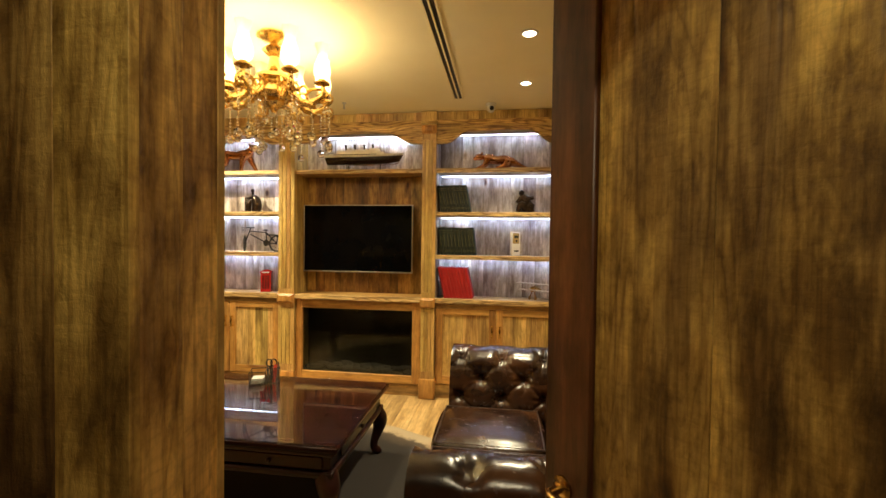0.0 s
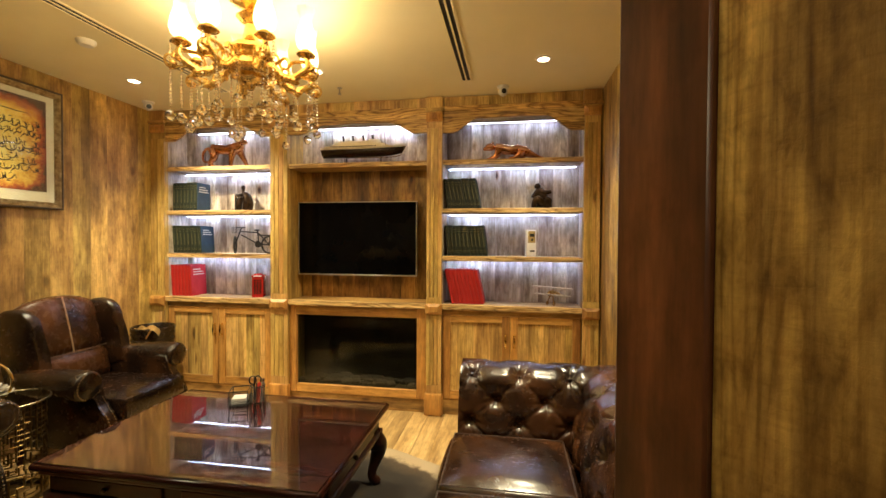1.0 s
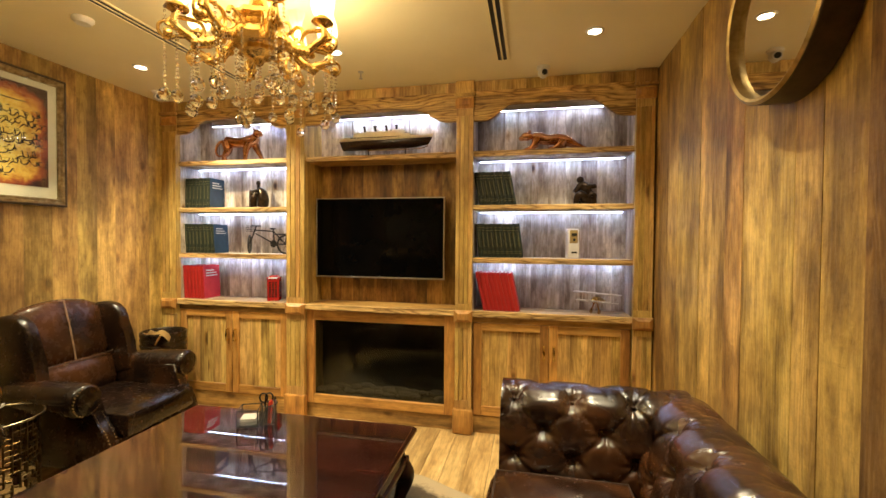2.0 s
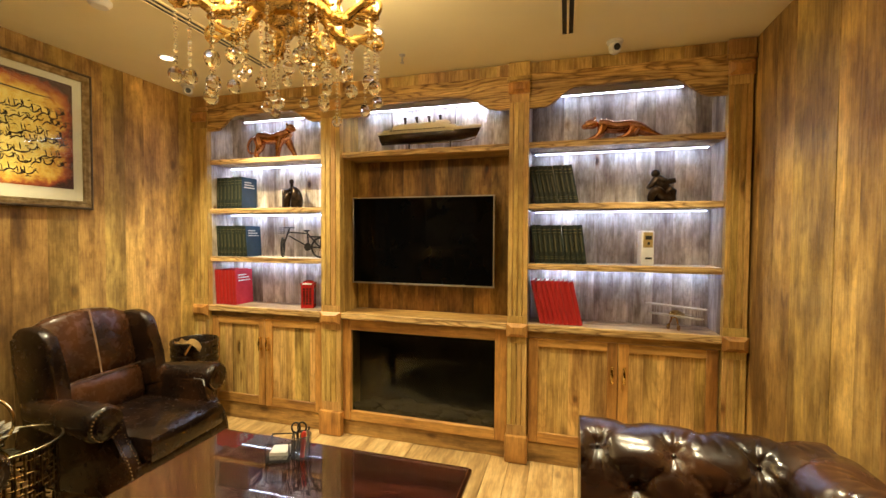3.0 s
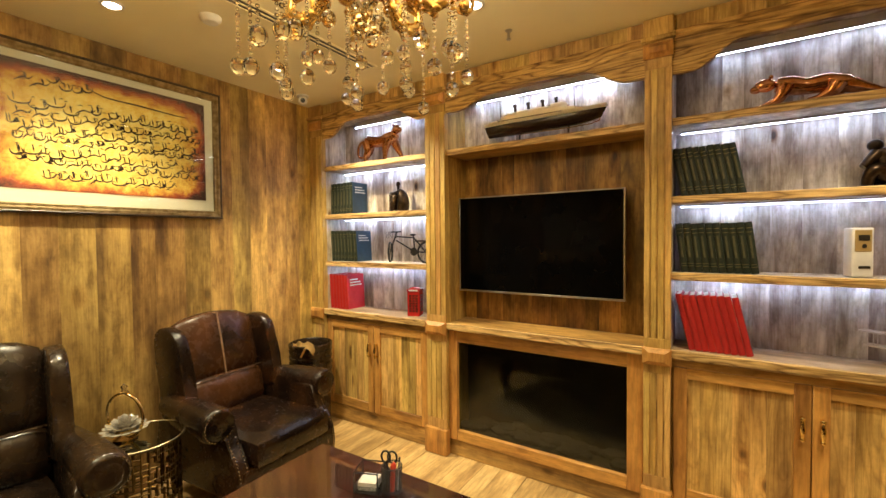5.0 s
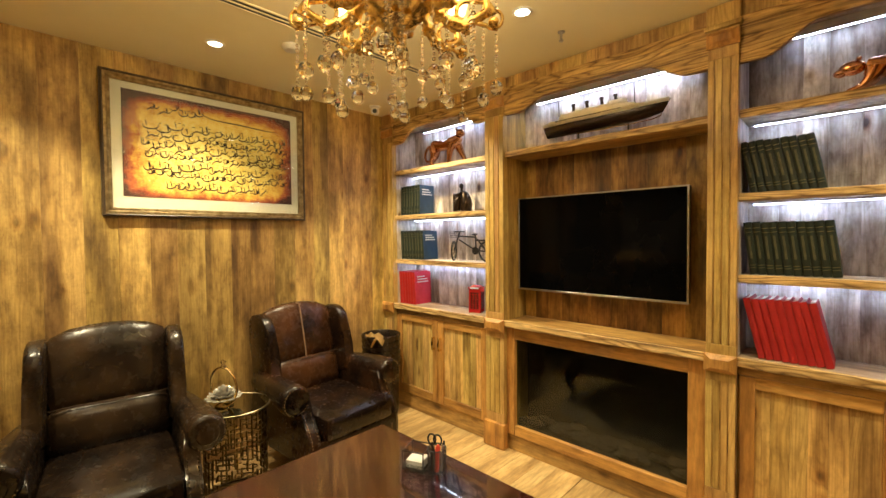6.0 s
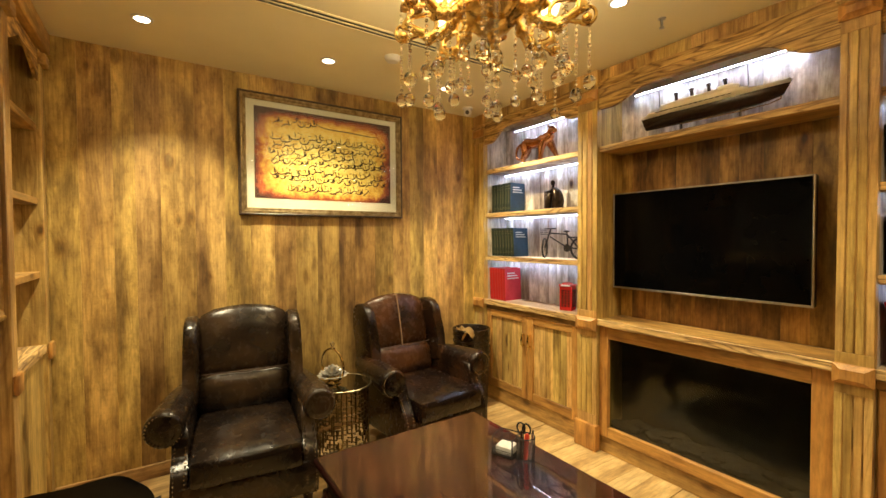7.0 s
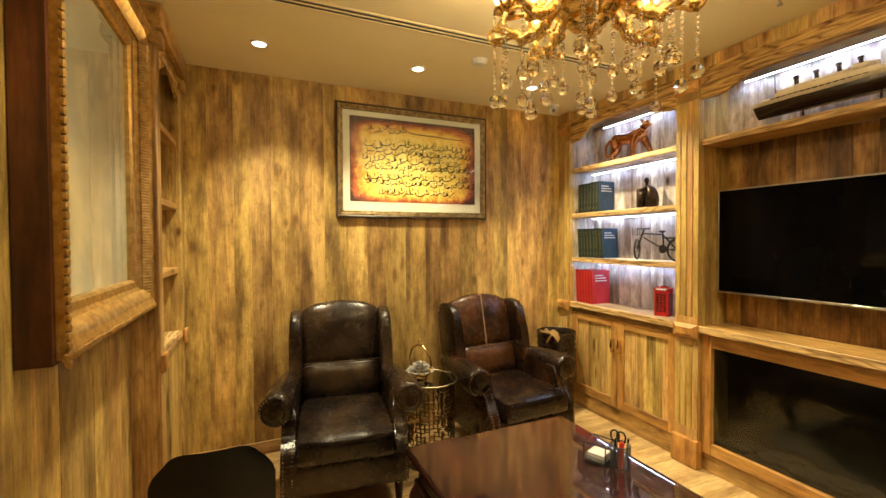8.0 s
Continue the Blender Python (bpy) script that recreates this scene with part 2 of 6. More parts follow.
W_CAB = pine("honey_cabinet_wood", (0.67, 0.48, 0.175), (0.51, 0.345, 0.115), (0.30, 0.185, 0.062), vary=0.16, figure=0.35, blotch=0.42, saw=0.12, bump=0.5, rough=0.42, knots=0.8, fibre=0.95)
W_PIL = pine("fluted_pine", (0.62, 0.43, 0.15), (0.52, 0.34, 0.108), (0.38, 0.235, 0.075), vary=0.05, figure=0.3, blotch=0.35, saw=0.12, bump=0.4, rough=0.42, knots=0.7)
W_CABX = wood("honey_cabinet_rail", (0.62, 0.39, 0.125), (0.44, 0.26, 0.08), (0.18, 0.098, 0.032), axis="x", vary=0.18, stain=0.5, rough=0.45)
W_ORANGE = wood("orange_pine_frame", (0.62, 0.335, 0.09), (0.50, 0.25, 0.065), (0.29, 0.13, 0.036), vary=0.15, stain=0.3, knots=0.4, rough=0.4)
W_ORANGEX = wood("orange_pine_rail", (0.64, 0.36, 0.10), (0.52, 0.275, 0.072), (0.30, 0.14, 0.04), axis="x", vary=0.15, stain=0.3, knots=0.4, rough=0.4)
W_EDGE = wood("brushed_edge_wood", (0.84, 0.63, 0.31), (0.64, 0.43, 0.17), (0.22, 0.12, 0.045), axis="x", across=28.0, vary=0.15, stain=0.3, knots=0.0, bump=0.5, veins=0.7)
W_VAL = wood("brushed_valance_wood", (0.80, 0.55, 0.20), (0.60, 0.385, 0.13), (0.20, 0.112, 0.04), axis="x", across=22.0, vary=0.2, stain=0.4, knots=0.7, bump=1.0, veins=0.75)
W_FLOOR = wood("light_floor_boards", (0.72, 0.52, 0.24), (0.54, 0.36, 0.15), (0.34, 0.21, 0.08), axis="y", vary=0.12, stain=0.3, knots=0.5, rough=0.35)
W_STILE = wood("stained_door_stile", (0.20, 0.075, 0.03), (0.12, 0.043, 0.018), (0.05, 0.018, 0.008), vary=0.05, stain=0.6, knots=0.5, rough=0.4)
W_DARK = wood("dark_mahogany", (0.030, 0.0075, 0.005), (0.018, 0.0048, 0.0035), (0.008, 0.003, 0.0022), axis="x", across=7.0, vary=0.1, stain=0.3, knots=0.0, bump=0.03, rough=0.4, coat=0.1)
W_DARK.node_tree.nodes["Principled BSDF"].inputs["Specular IOR Level"].default_value = 0.15
W_TOP = wood("dark_mahogany_top", (0.022, 0.0052, 0.0033), (0.013, 0.0034, 0.0024), (0.009, 0.0024, 0.0017), axis="x", across=7.0, vary=0.1, stain=0.3, knots=0.0, bump=0.01, rough=0.12)
W_TOP.node_tree.nodes["Principled BSDF"].inputs["Specular IOR Level"].default_value = 0.1
M_CEIL = noisy("cream_ceiling_paint", (0.86, 0.785, 0.55), (0.89, 0.815, 0.58), 3.0, 0.7, bump=0.05, bscale=90)
M_PLASTER = noisy("plain_wall", (0.35, 0.24, 0.12), (0.42, 0.30, 0.16), 3.0, 0.8, bump=0.1)
M_LEATHER = leather("brown_wing_leather", (0.0055, 0.0030, 0.0023), (0.012, 0.0058, 0.0034), (0.034, 0.0140, 0.0055), 3.6, rough=0.21, gloss=0.36)
M_LEATHER_RUB = leather("rubbed_brown_leather", (0.012, 0.0056, 0.0034), (0.036, 0.0142, 0.0058), (0.064, 0.0245, 0.0084), 3.2, rough=0.23, gloss=0.36)
M_LEATHER_DK = leather("dark_wing_leather", (0.008, 0.0050, 0.0036), (0.019, 0.0112, 0.0064), (0.040, 0.0230, 0.0110), 3.0, rough=0.22, gloss=0.42)
M_SOFA = leather("tufted_leather", (0.010, 0.0047, 0.0034), (0.025, 0.0107, 0.0060), (0.066, 0.0260, 0.0102), 3.4, rough=0.20, gloss=0.7)
M_PIPING_DK = noisy("dark_seam", (0.03, 0.016, 0.010), (0.06, 0.035, 0.022), 40.0, 0.35)
M_PIPING = noisy("worn_seam", (0.16, 0.09, 0.05), (0.28, 0.17, 0.09), 40.0, 0.4)
M_GOLD = noisy("polished_gold", (0.68, 0.47, 0.17), (0.93, 0.71, 0.32), 22.0, 0.16, metal=1.0, bump=0.9, bscale=85)
M_BRASS = noisy("brass", (0.45, 0.29, 0.10), (0.62, 0.42, 0.17), 30.0, 0.25, metal=1.0)
M_BRONZE = noisy("dark_bronze", (0.022, 0.015, 0.011), (0.065, 0.042, 0.027), 20.0, 0.28, metal=0.9)
M_COPPER = noisy("polished_copper", (0.42, 0.17, 0.075), (0.85, 0.46, 0.25), 16.0, 0.14, metal=1.0, bump=0.35, bscale=40)
M_STEEL = noisy("brushed_steel", (0.45, 0.45, 0.47), (0.60, 0.60, 0.62), 30.0, 0.28, metal=1.0)
M_NAIL = noisy("nailheads", (0.40, 0.36, 0.31), (0.58, 0.53, 0.46), 30.0, 0.2, metal=1.0)
M_BLACK = noisy("black_plastic", (0.008, 0.008, 0.008), (0.014, 0.014, 0.014), 30.0, 0.4, bump=0.1)
M_SCREEN = noisy("dark_screen", (0.0012, 0.0012, 0.0014), (0.0018, 0.0018, 0.002), 3.0, 0.08)
M_SCREEN.node_tree.nodes["Principled BSDF"].inputs["Specular IOR Level"].default_value = 0.06
M_WHITE = noisy("white_plastic", (0.72, 0.71, 0.70), (0.80, 0.79, 0.78), 20.0, 0.4)
M_LED = glow("led_strip", (0.55, 0.68, 1.0), LED_E)
# same strip, weakened in the right bay to imitate lens vignetting
M_LED_DIM = glow("dimmed_led_strip", (0.55, 0.68, 1.0), LED_E * 0.82)
# same single strip, strength raised to brighten the boards behind the ship
M_LED_BRIGHT = glow("brighter_led_strip", (0.55, 0.68, 1.0), LED_E * 1.35)
M_BULB = glow("warm_bulb", (1.0, 0.74, 0.36), 9.0)
M_DISC = glow("downlight_lens", (1.0, 0.84, 0.6), 18.0)
M_CRYSTAL = glass("crystal", (1.0, 0.98, 0.93), 0.0, 1.42)
M_PANE = glass("clear_pane", (0.95, 1.0, 0.97), 0.0, 1.42)


def shade_glass():
    m, nt, bsdf = mat_new("frosted_shade")
    tr = nt.nodes.new("ShaderNodeBsdfTranslucent")
    tr.inputs[0].default_value = (1.0, 0.86, 0.6, 1)
    tp = nt.nodes.new("ShaderNodeBsdfTransparent")
    tp.inputs[0].default_value = (1.0, 0.93, 0.78, 1)
    mx = nt.nodes.new("ShaderNodeMixShader")
    mx.inputs[0].default_value = 0.22
    em = nt.nodes.new("ShaderNodeEmission")
    em.inputs[0].default_value = (1.0, 0.80, 0.45, 1)
    em.inputs[1].default_value = 0.28
    ad = nt.nodes.new("ShaderNodeAddShader")
    nt.links.new(tr.outputs[0], ad.inputs[0])
    nt.links.new(em.outputs[0], ad.inputs[1])
    nt.links.new(ad.outputs[0], mx.inputs[1])
    nt.links.new(tp.outputs[0], mx.inputs[2])
    nt.links.new(mx.outputs[0], nt.nodes["Material Output"].inputs[0])
    return m


M_SHADE = shade_glass()


# ---------------- mesh helpers ----------------
def box(bm, x0, x1, y0, y1, z0, z1, bevel=0.0, seg=1, m=None):
    v = [bm.verts.new((x, y, z)) for x in (x0, x1) for y in (y0, y1) for z in (z0, z1)]
    f = [bm.faces.new([v[i] for i in q]) for q in ((0, 1, 3, 2), (4, 6, 7, 5), (0, 4, 5, 1), (2, 3, 7, 6), (0, 2, 6, 4), (1, 5, 7, 3))]
    if bevel:
        r = bmesh.ops.bevel(bm, geom=list({e for q in f for e in q.edges}), offset=bevel, segments=seg, affect="EDGES", profile=0.5)
        v = list({w for w in r["verts"]} | {w for q in bm.faces[-1:] for w in q.verts}) if m else v
    if m is not None and not bevel:
        for w in v:
            w.co = m @ w.co
    return bm


def bm_box(*a, **k):
    bm = bmesh.new()
    m = k.pop("m", None)
    box(bm, *a, **k)
    if m is not None:
        bmesh.ops.transform(bm, matrix=m, verts=bm.verts)
    return bm


def lathe(bm, profile, seg=24, m=Matrix(), wob=None, cap=True):
    rings = []
    for r, z in profile:
        rings.append([bm.verts.new(m @ Vector((r * math.cos(a) * (wob(a, z) if wob else 1), r * math.sin(a) * (wob(a, z) if wob else 1), z)))
                      for a in (2 * math.pi * i / seg for i in range(seg))])
    for a, b in zip(rings, rings[1:]):
        for i in range(seg):
            bm.faces.new((a[i], a[(i + 1) % seg], b[(i + 1) % seg], b[i]))
    for ring, r in ((rings[0], profile[0][0]), (rings[-1], profile[-1][0])):
        if cap and r > 1e-4:
            try:
                bm.faces.new(ring)
            except ValueError:
                pass
    return bm


def tube(bm, pts, radius, seg=8, closed=False):
    pts = [Vector(p) for p in pts]
    n = len(pts)
    rad = radius if isinstance(radius, (list, tuple)) else [radius] * n
    rings, up = [], Vector((0.13, 0.31, 0.94))
    for i, p in enumerate(pts):
        a = pts[(i - 1) % n] if closed or i else p
        b = pts[(i + 1) % n] if closed or i < n - 1 else p
        d = (b - a).normalized()
        s = d.cross(up)
        if s.length < 0.1:
            s = d.cross(Vector((1, 0, 0)))
        s.normalize()
        t = s.cross(d)
        up = t
        rings.append([bm.verts.new(p + (s * math.cos(k) + t * math.sin(k)) * rad[i]) for k in (2 * math.pi * j / seg for j in range(seg))])
    pairs = list(zip(rings, rings[1:])) + ([(rings[-1], rings[0])] if closed else [])
    for a, b in pairs:
        for j in range(seg):
            bm.faces.new((a[j], a[(j + 1) % seg], b[(j + 1) % seg], b[j]))
    if not closed:
        bm.faces.new(rings[0][::-1])
        bm.faces.new(rings[-1])
    return bm


def curve(pts, radii, k=5):
    """A smooth run of points and radii through the given ones."""
    out, rad = [], []
    n = len(pts)
    for i in range(n - 1):
        p = [Vector(pts[min(max(j, 0), n - 1)]) for j in (i - 1, i, i + 1, i + 2)]
        for q in range(k):
            t = q / k
            out.append(0.5 * (2 * p[1] + (p[2] - p[0]) * t + (2 * p[0] - 5 * p[1] + 4 * p[2] - p[3]) * t * t + (3 * p[1] - p[0] - 3 * p[2] + p[3]) * t ** 3))
            rad.append(radii[i] + (radii[i + 1] - radii[i]) * t)
    return out + [Vector(pts[-1])], rad + [radii[-1]]


def ball(bm, c, r, seg=10, rows=6, s=(1, 1, 1)):
    m = Matrix.Translation(c) @ Matrix.Diagonal((r * s[0], r * s[1], r * s[2], 1))
    bmesh.ops.create_uvsphere(bm, u_segments=seg, v_segments=rows, radius=1, matrix=m)
    return bm


def extrude_outline(bm, pts, axis, a, b, m=Matrix()):
    """A flat outline pushed from a to b along an axis ('x', 'y' or 'z'); its points give the other two coordinates."""
    def at(p, t):
        q = {"x": (t, p[0], p[1]), "y": (p[0], t, p[1]), "z": (p[0], p[1], t)}[axis]
        return m @ Vector(q)
    A, B = [bm.verts.new(at(p, a)) for p in pts], [bm.verts.new(at(p, b)) for p in pts]
    n = len(pts)
    for i in range(n):
        bm.faces.new((A[i], A[(i + 1) % n], B[(i + 1) % n], B[i]))
    bm.faces.new(A[::-1])
    bm.faces.new(B)
    return bm


def sheet(bm, fn, nu, nv, flip=False):
    g = [[bm.verts.new(fn(i / nu, j / nv)) for j in range(nv + 1)] for i in range(nu + 1)]
    for i in range(nu):
        for j in range(nv):
            q = (g[i][j], g[i + 1][j], g[i + 1][j + 1], g[i][j + 1])
            bm.faces.new(q[::-1] if flip else q)
    return g


def finish(name, bm, mat, smooth=40):
    bmesh.ops.recalc_face_normals(bm, faces=bm.faces)
    me = bpy.data.meshes.new(name)
    bm.to_mesh(me)
    bm.free()
    me.materials.append(mat)
    if smooth:
        me.shade_smooth()
        me.set_sharp_from_angle(angle=radians(smooth))
    return me


def part(name, bm, mat, parent=None, label="", smooth=40):
    ob = new(name, finish(name, bm, mat, smooth))
    ob.parent = parent
    return tagged(ob, label)


def thing(name, label, category, m=Matrix(), group="", kind=""):
    ob = new(name)
    ob.matrix_world = m
    return tagged(ob, label, category, group, kind)


def boards(parent, name, mat, u0, u1, v0, v1, put, wmin, wmax, thick=0.016, along="v", seed=1, gap=0.0002, bevel=0.0008):
    """Boards side by side over u0..u1, each from v0 to v1; put(u, v, d) gives the place of a point d in front of the surface."""
    rnd, u = random.Random(seed), u0
    while u < u1 - 1e-4:
        w = rnd.uniform(wmin, wmax)
        if u + w > u1 - wmin * 0.6:
            w = u1 - u
        d = thick + rnd.uniform(-0.002, 0.002)
        bm = bm_box(u + gap, u + w - gap, v0, v1, 0.0, d, bevel=bevel)
        for q in bm.verts:
            q.co = put(*q.co)
        part(name, bm, mat, parent, smooth=0)
        u += w


# ---------------- structure ----------------
XW, XE, YS, YN = -3.27, 0.680, 0.745, 4.15
MIR_Y, MIR_Z, MIR_R = 2.30, 2.125, 0.285
CAD_X, CAD_Y, CAD_R = -1.53, 2.73, 22

bm = bm_box(XW - 0.3, XE + 0.3, -1.6, YN + 0.2, FL - 0.12, FL - 0.012)
floor = tagged(part("floor", bm, M_PLASTER), "floor of light knotty wooden boards", "floor", kind="structure")
bm = bm_box(XW - 0.3, XE + 0.3, -1.6, YN + 0.2, CEIL, CEIL + 0.15)
ceiling = tagged(part("ceiling", bm, M_CEIL), "cream painted ceiling with linear air slots", "ceiling", kind="structure")


def wall(name, label, bm):
    return tagged(part(name, bm, M_PLASTER), label, "wall", kind="structure")


wall_north = wall("wall_north", "plain wall behind the bookcase", bm_box(XW - 0.2, XE + 0.2, YN + 0.01, YN + 0.2, FL - 0.012, CEIL))
wall_west = wall("wall_west", "wall clad in aged brown vertical boards", bm_box(XW - 0.2, XW - 0.016, -1.6, YN + 0.01, FL - 0.012, CEIL))
wall_east = wall("wall_east", "wall clad in aged brown vertical boards", bm_box(XE + 0.016, XE + 0.2, -1.6, YN + 0.01, FL - 0.012, CEIL))
wall_back = wall("wall_back", "plain end wall of the corridor", bm_box(XW - 0.2, XE + 0.2, -1.75, -1.6, FL - 0.012, CEIL))

# south wall with the door opening and the recess of the side bookcase
DX0, DX1, DZ = -0.430, 0.60, 2.06
RX0, RX1 = XW, -2.52
bm = bmesh.new()
box(bm, RX1, DX0 - 0.016, 0.576, YS - 0.016, FL - 0.012, CEIL)
box(bm, DX0 - 0.016, DX1, 0.576, YS - 0.016, DZ, CEIL)
box(bm, DX1, XE + 0.016, 0.576, YS - 0.016, FL - 0.012, CEIL)
box(bm, RX0 - 0.016, RX1, 0.40, 0.50, FL - 0.012, CEIL)
wall_south = wall("wall_south", "wall clad in aged brown boards around a doorway", bm)

boards(wall_west, "plank", W_WALL, YS, YN, FL, CEIL, lambda u, v, d: (XW - 0.016 + d, u, v), 0.105, 0.185, seed=3)
boards(wall_east, "plank", W_WALL, YS, YN, FL, CEIL, lambda u, v, d: (XE + 0.016 - d, u, v), 0.105, 0.185, seed=4)
boards(wall_south, "plank", W_WALL, RX1, DX0, FL, CEIL, lambda u, v, d: (u, YS - 0.016 + d, v), 0.105, 0.18, seed=5)
boards(wall_south, "plank", W_WALL, DX1, XE, FL, CEIL, lambda u, v, d: (u, YS - 0.016 + d, v), 0.07, 0.15, seed=6)
boards(wall_south, "plank", W_NEAR, 0.56, YS, FL, DZ, lambda u, v, d: (DX0 - 0.016 + d, u, v), 0.08, 0.12, seed=7)
boards(wall_south, "plank", W_NEAR, -2.4, DX0, FL, CEIL, lambda u, v, d: (u, 0.576 - d, v), 0.1, 0.15, seed=8)
boards(wall_south, "plank", W_WALL, DX1, XE, FL, CEIL, lambda u, v, d: (u, 0.576 - d, v), 0.07, 0.15, seed=9)
boards(floor, "floor_board", W_FLOOR, XW, XE, -1.6, YN, lambda u, v, d: (u, v, FL - 0.012 + d), 0.11, 0.17, thick=0.011, seed=10, gap=0.0008, bevel=0.001)

bb = tagged(part("baseboard", bm_box(XW, XW + 0.018, 0.87, 3.86, FL, FL + 0.085, bevel=0.004), wood("light_skirting", (0.62, 0.40, 0.17), (0.5, 0.3, 0.12), (0.3, 0.16, 0.06), axis="y", vary=0.1)),
            "pale wooden skirting board along the clad wall", "baseboard", kind="structure")


def ceiling_slot(x, y0, y1):
    t = thing("linear_air_diffuser", "long cream air diffuser with two dark slots", "air diffuser", pose(x, 0, 0), "ceiling diffusers")
    bm = bmesh.new()
    for a, b in ((-0.042, -0.028), (-0.006, 0.006), (0.028, 0.042)):
        box(bm, a, b, y0, y1, CEIL - 0.006, CEIL + 0.0, bevel=0.0015)
    box(bm, -0.042, 0.042, y0 - 0.012, y0, CEIL - 0.006, CEIL)
    box(bm, -0.042, 0.042, y1, y1 + 0.012, CEIL - 0.006, CEIL)
    part("frame", bm, M_CEIL, t)
    for a in (-0.028, 0.006):
        part("slot", bm_box(a, a + 0.022, y0, y1, CEIL - 0.003, CEIL), M_BLACK, t, "dark slot")


ceiling_slot(-0.335, 0.95, 3.53)
ceiling_slot(-2.25, 1.0, 3.5)


def downlight(x, y):
    t = thing("downlight", "small round recessed ceiling spot, lit", "ceiling light", pose(x, y, CEIL), "ceiling downlights")
    bm = bmesh.new()
    lathe(bm, [(0.034, -0.002), (0.036, -0.007), (0.046, -0.006), (0.05, 0.0)], 28, cap=False)
    part("trim", bm, M_WHITE, t)
    bm = bmesh.new()
    lathe(bm, [(0.0001, -0.0045), (0.034, -0.004), (0.035, -0.001)], 28)
    o = part("lens", bm, M_DISC, t, "glowing lens")
    o.visible_shadow = False


for sx, sy in SPOTS + [(0.05, 0.0)]:
    downlight(sx, sy)


def security_camera(x, y, turn):
    t = thing("security_camera", "small white dome camera with a black lens on the ceiling", "camera", pose(x, y, CEIL, 0, 0, turn), "security cameras")
    bm = bmesh.new()
    lathe(bm, [(0.045, 0.0), (0.045, -0.012), (0.04, -0.016)], 20)
    part("mount", bm, M_WHITE, t)
    bm = bmesh.new()
    ball(bm, (0, 0, -0.04), 0.035, 16, 10)
    tube(bm, [(0, 0.02, -0.04), (0, -0.044, -0.05)], 0.026, 14)
    part("housing", bm, M_WHITE, t)
    bm = bmesh.new()
    tube(bm, [(0, -0.040, -0.0495), (0, -0.049, -0.0508)], 0.018, 14)
    part("lens", bm, M_BLACK, t, "black lens")


security_camera(-0.076, 3.70, 10)
security_camera(-3.06, 3.62, 50)
t = thing("fire_sprinkler", "small metal ceiling sprinkler head", "sprinkler", pose(-1.315, 3.55, CEIL))
part("stem", lathe(bmesh.new(), [(0.02, 0), (0.018, -0.004), (0.006, -0.006), (0.006, -0.04), (0.012, -0.045), (0.012, -0.05), (0.0001, -0.05)], 12), M_STEEL, t)
t = thing("smoke_detector", "round white smoke detector on the ceiling", "detector", pose(-2.49, 2.60, CEIL))
part("body", lathe(bmesh.new(), [(0.05, 0), (0.05, -0.012), (0.035, -0.03), (0.0001, -0.032)], 24), M_WHITE, t)

# ---------------- open door leaf ----------------
DOOR = Matrix.Translation((0.56, 0.60, 0)) @ Matrix.Rotation(math.atan2(1.112 - 0.60, 0.163 - 0.56), 4, "Z")
DL = math.hypot(1.112 - 0.60, 0.163 - 0.56)
door = thing("door_1", "open wooden door with brown stiles and aged board panels", "door", DOOR, kind="structure")
for a, b in ((0.0, 0.04), (DL - 0.13, DL)):
    part("stile", bm_box(a, b, -0.022, 0.022, FL + 0.01, DZ - 0.01, bevel=0.004), W_STILE, door)
for a, b in ((FL + 0.01, 0.20), (0.72, 0.84), (DZ - 0.13, DZ - 0.01)):
    part("rail", bm_box(0.04, DL - 0.13, -0.021, 0.021, a, b, bevel=0.004), W_STILE, door)
for a, b in ((0.20, 0.72), (0.84, DZ - 0.13)):
    x = 0.04
    while x < DL - 0.131:
        w = min(0.245, DL - 0.13 - x)
        part("panel_board", bm_box(x + 0.0005, x + w - 0.0005, -0.010, 0.010, a, b, bevel=0.001), W_NEAR, door, smooth=0)
        x += w
for sy in (1, -1):
    bm = bmesh.new()
    lathe(bm, [(0.026, 0.022), (0.026, 0.028), (0.020, 0.032), (0.012, 0.034)], 20, pose(DL - 0.06, 0, 0.845, -90 * sy, 0, 0))
    tube(bm, [(DL - 0.06, 0.03 * sy, 0.845), (DL - 0.06, 0.065 * sy, 0.845), (DL - 0.075, 0.075 * sy, 0.845), (DL - 0.12, 0.075 * sy, 0.842), (DL - 0.165, 0.07 * sy, 0.835)], [0.010, 0.010, 0.010, 0.009, 0.007], 12)
    part("door_handle", bm, M_BRASS, door, "brass lever handle")

# ---------------- bookcase ----------------
YF, YB = 3.885, 4.13            # front of the shelves, face of the back boards
SHELVES = [2.045, 1.65, 1.262]  # upper faces
TOP = 0.868                     # upper face of the counters
BAYS = [(-3.12, -2.075), (-1.915, -0.69), (-0.565, 0.545)]


def led(parent, x0, x1, z, top=0.008, strip=M_LED):
    part("strip_profile", bm_box(x0, x1, YB - 0.060, YB - 0.040, z, z + top), M_WHITE, parent, "slim strip profile")
    part("light_strip", bm_box(x0, x1, YB - 0.0535, YB - 0.0465, z - 0.002, z - 0.0005), strip, parent, "glowing cold white light strip")


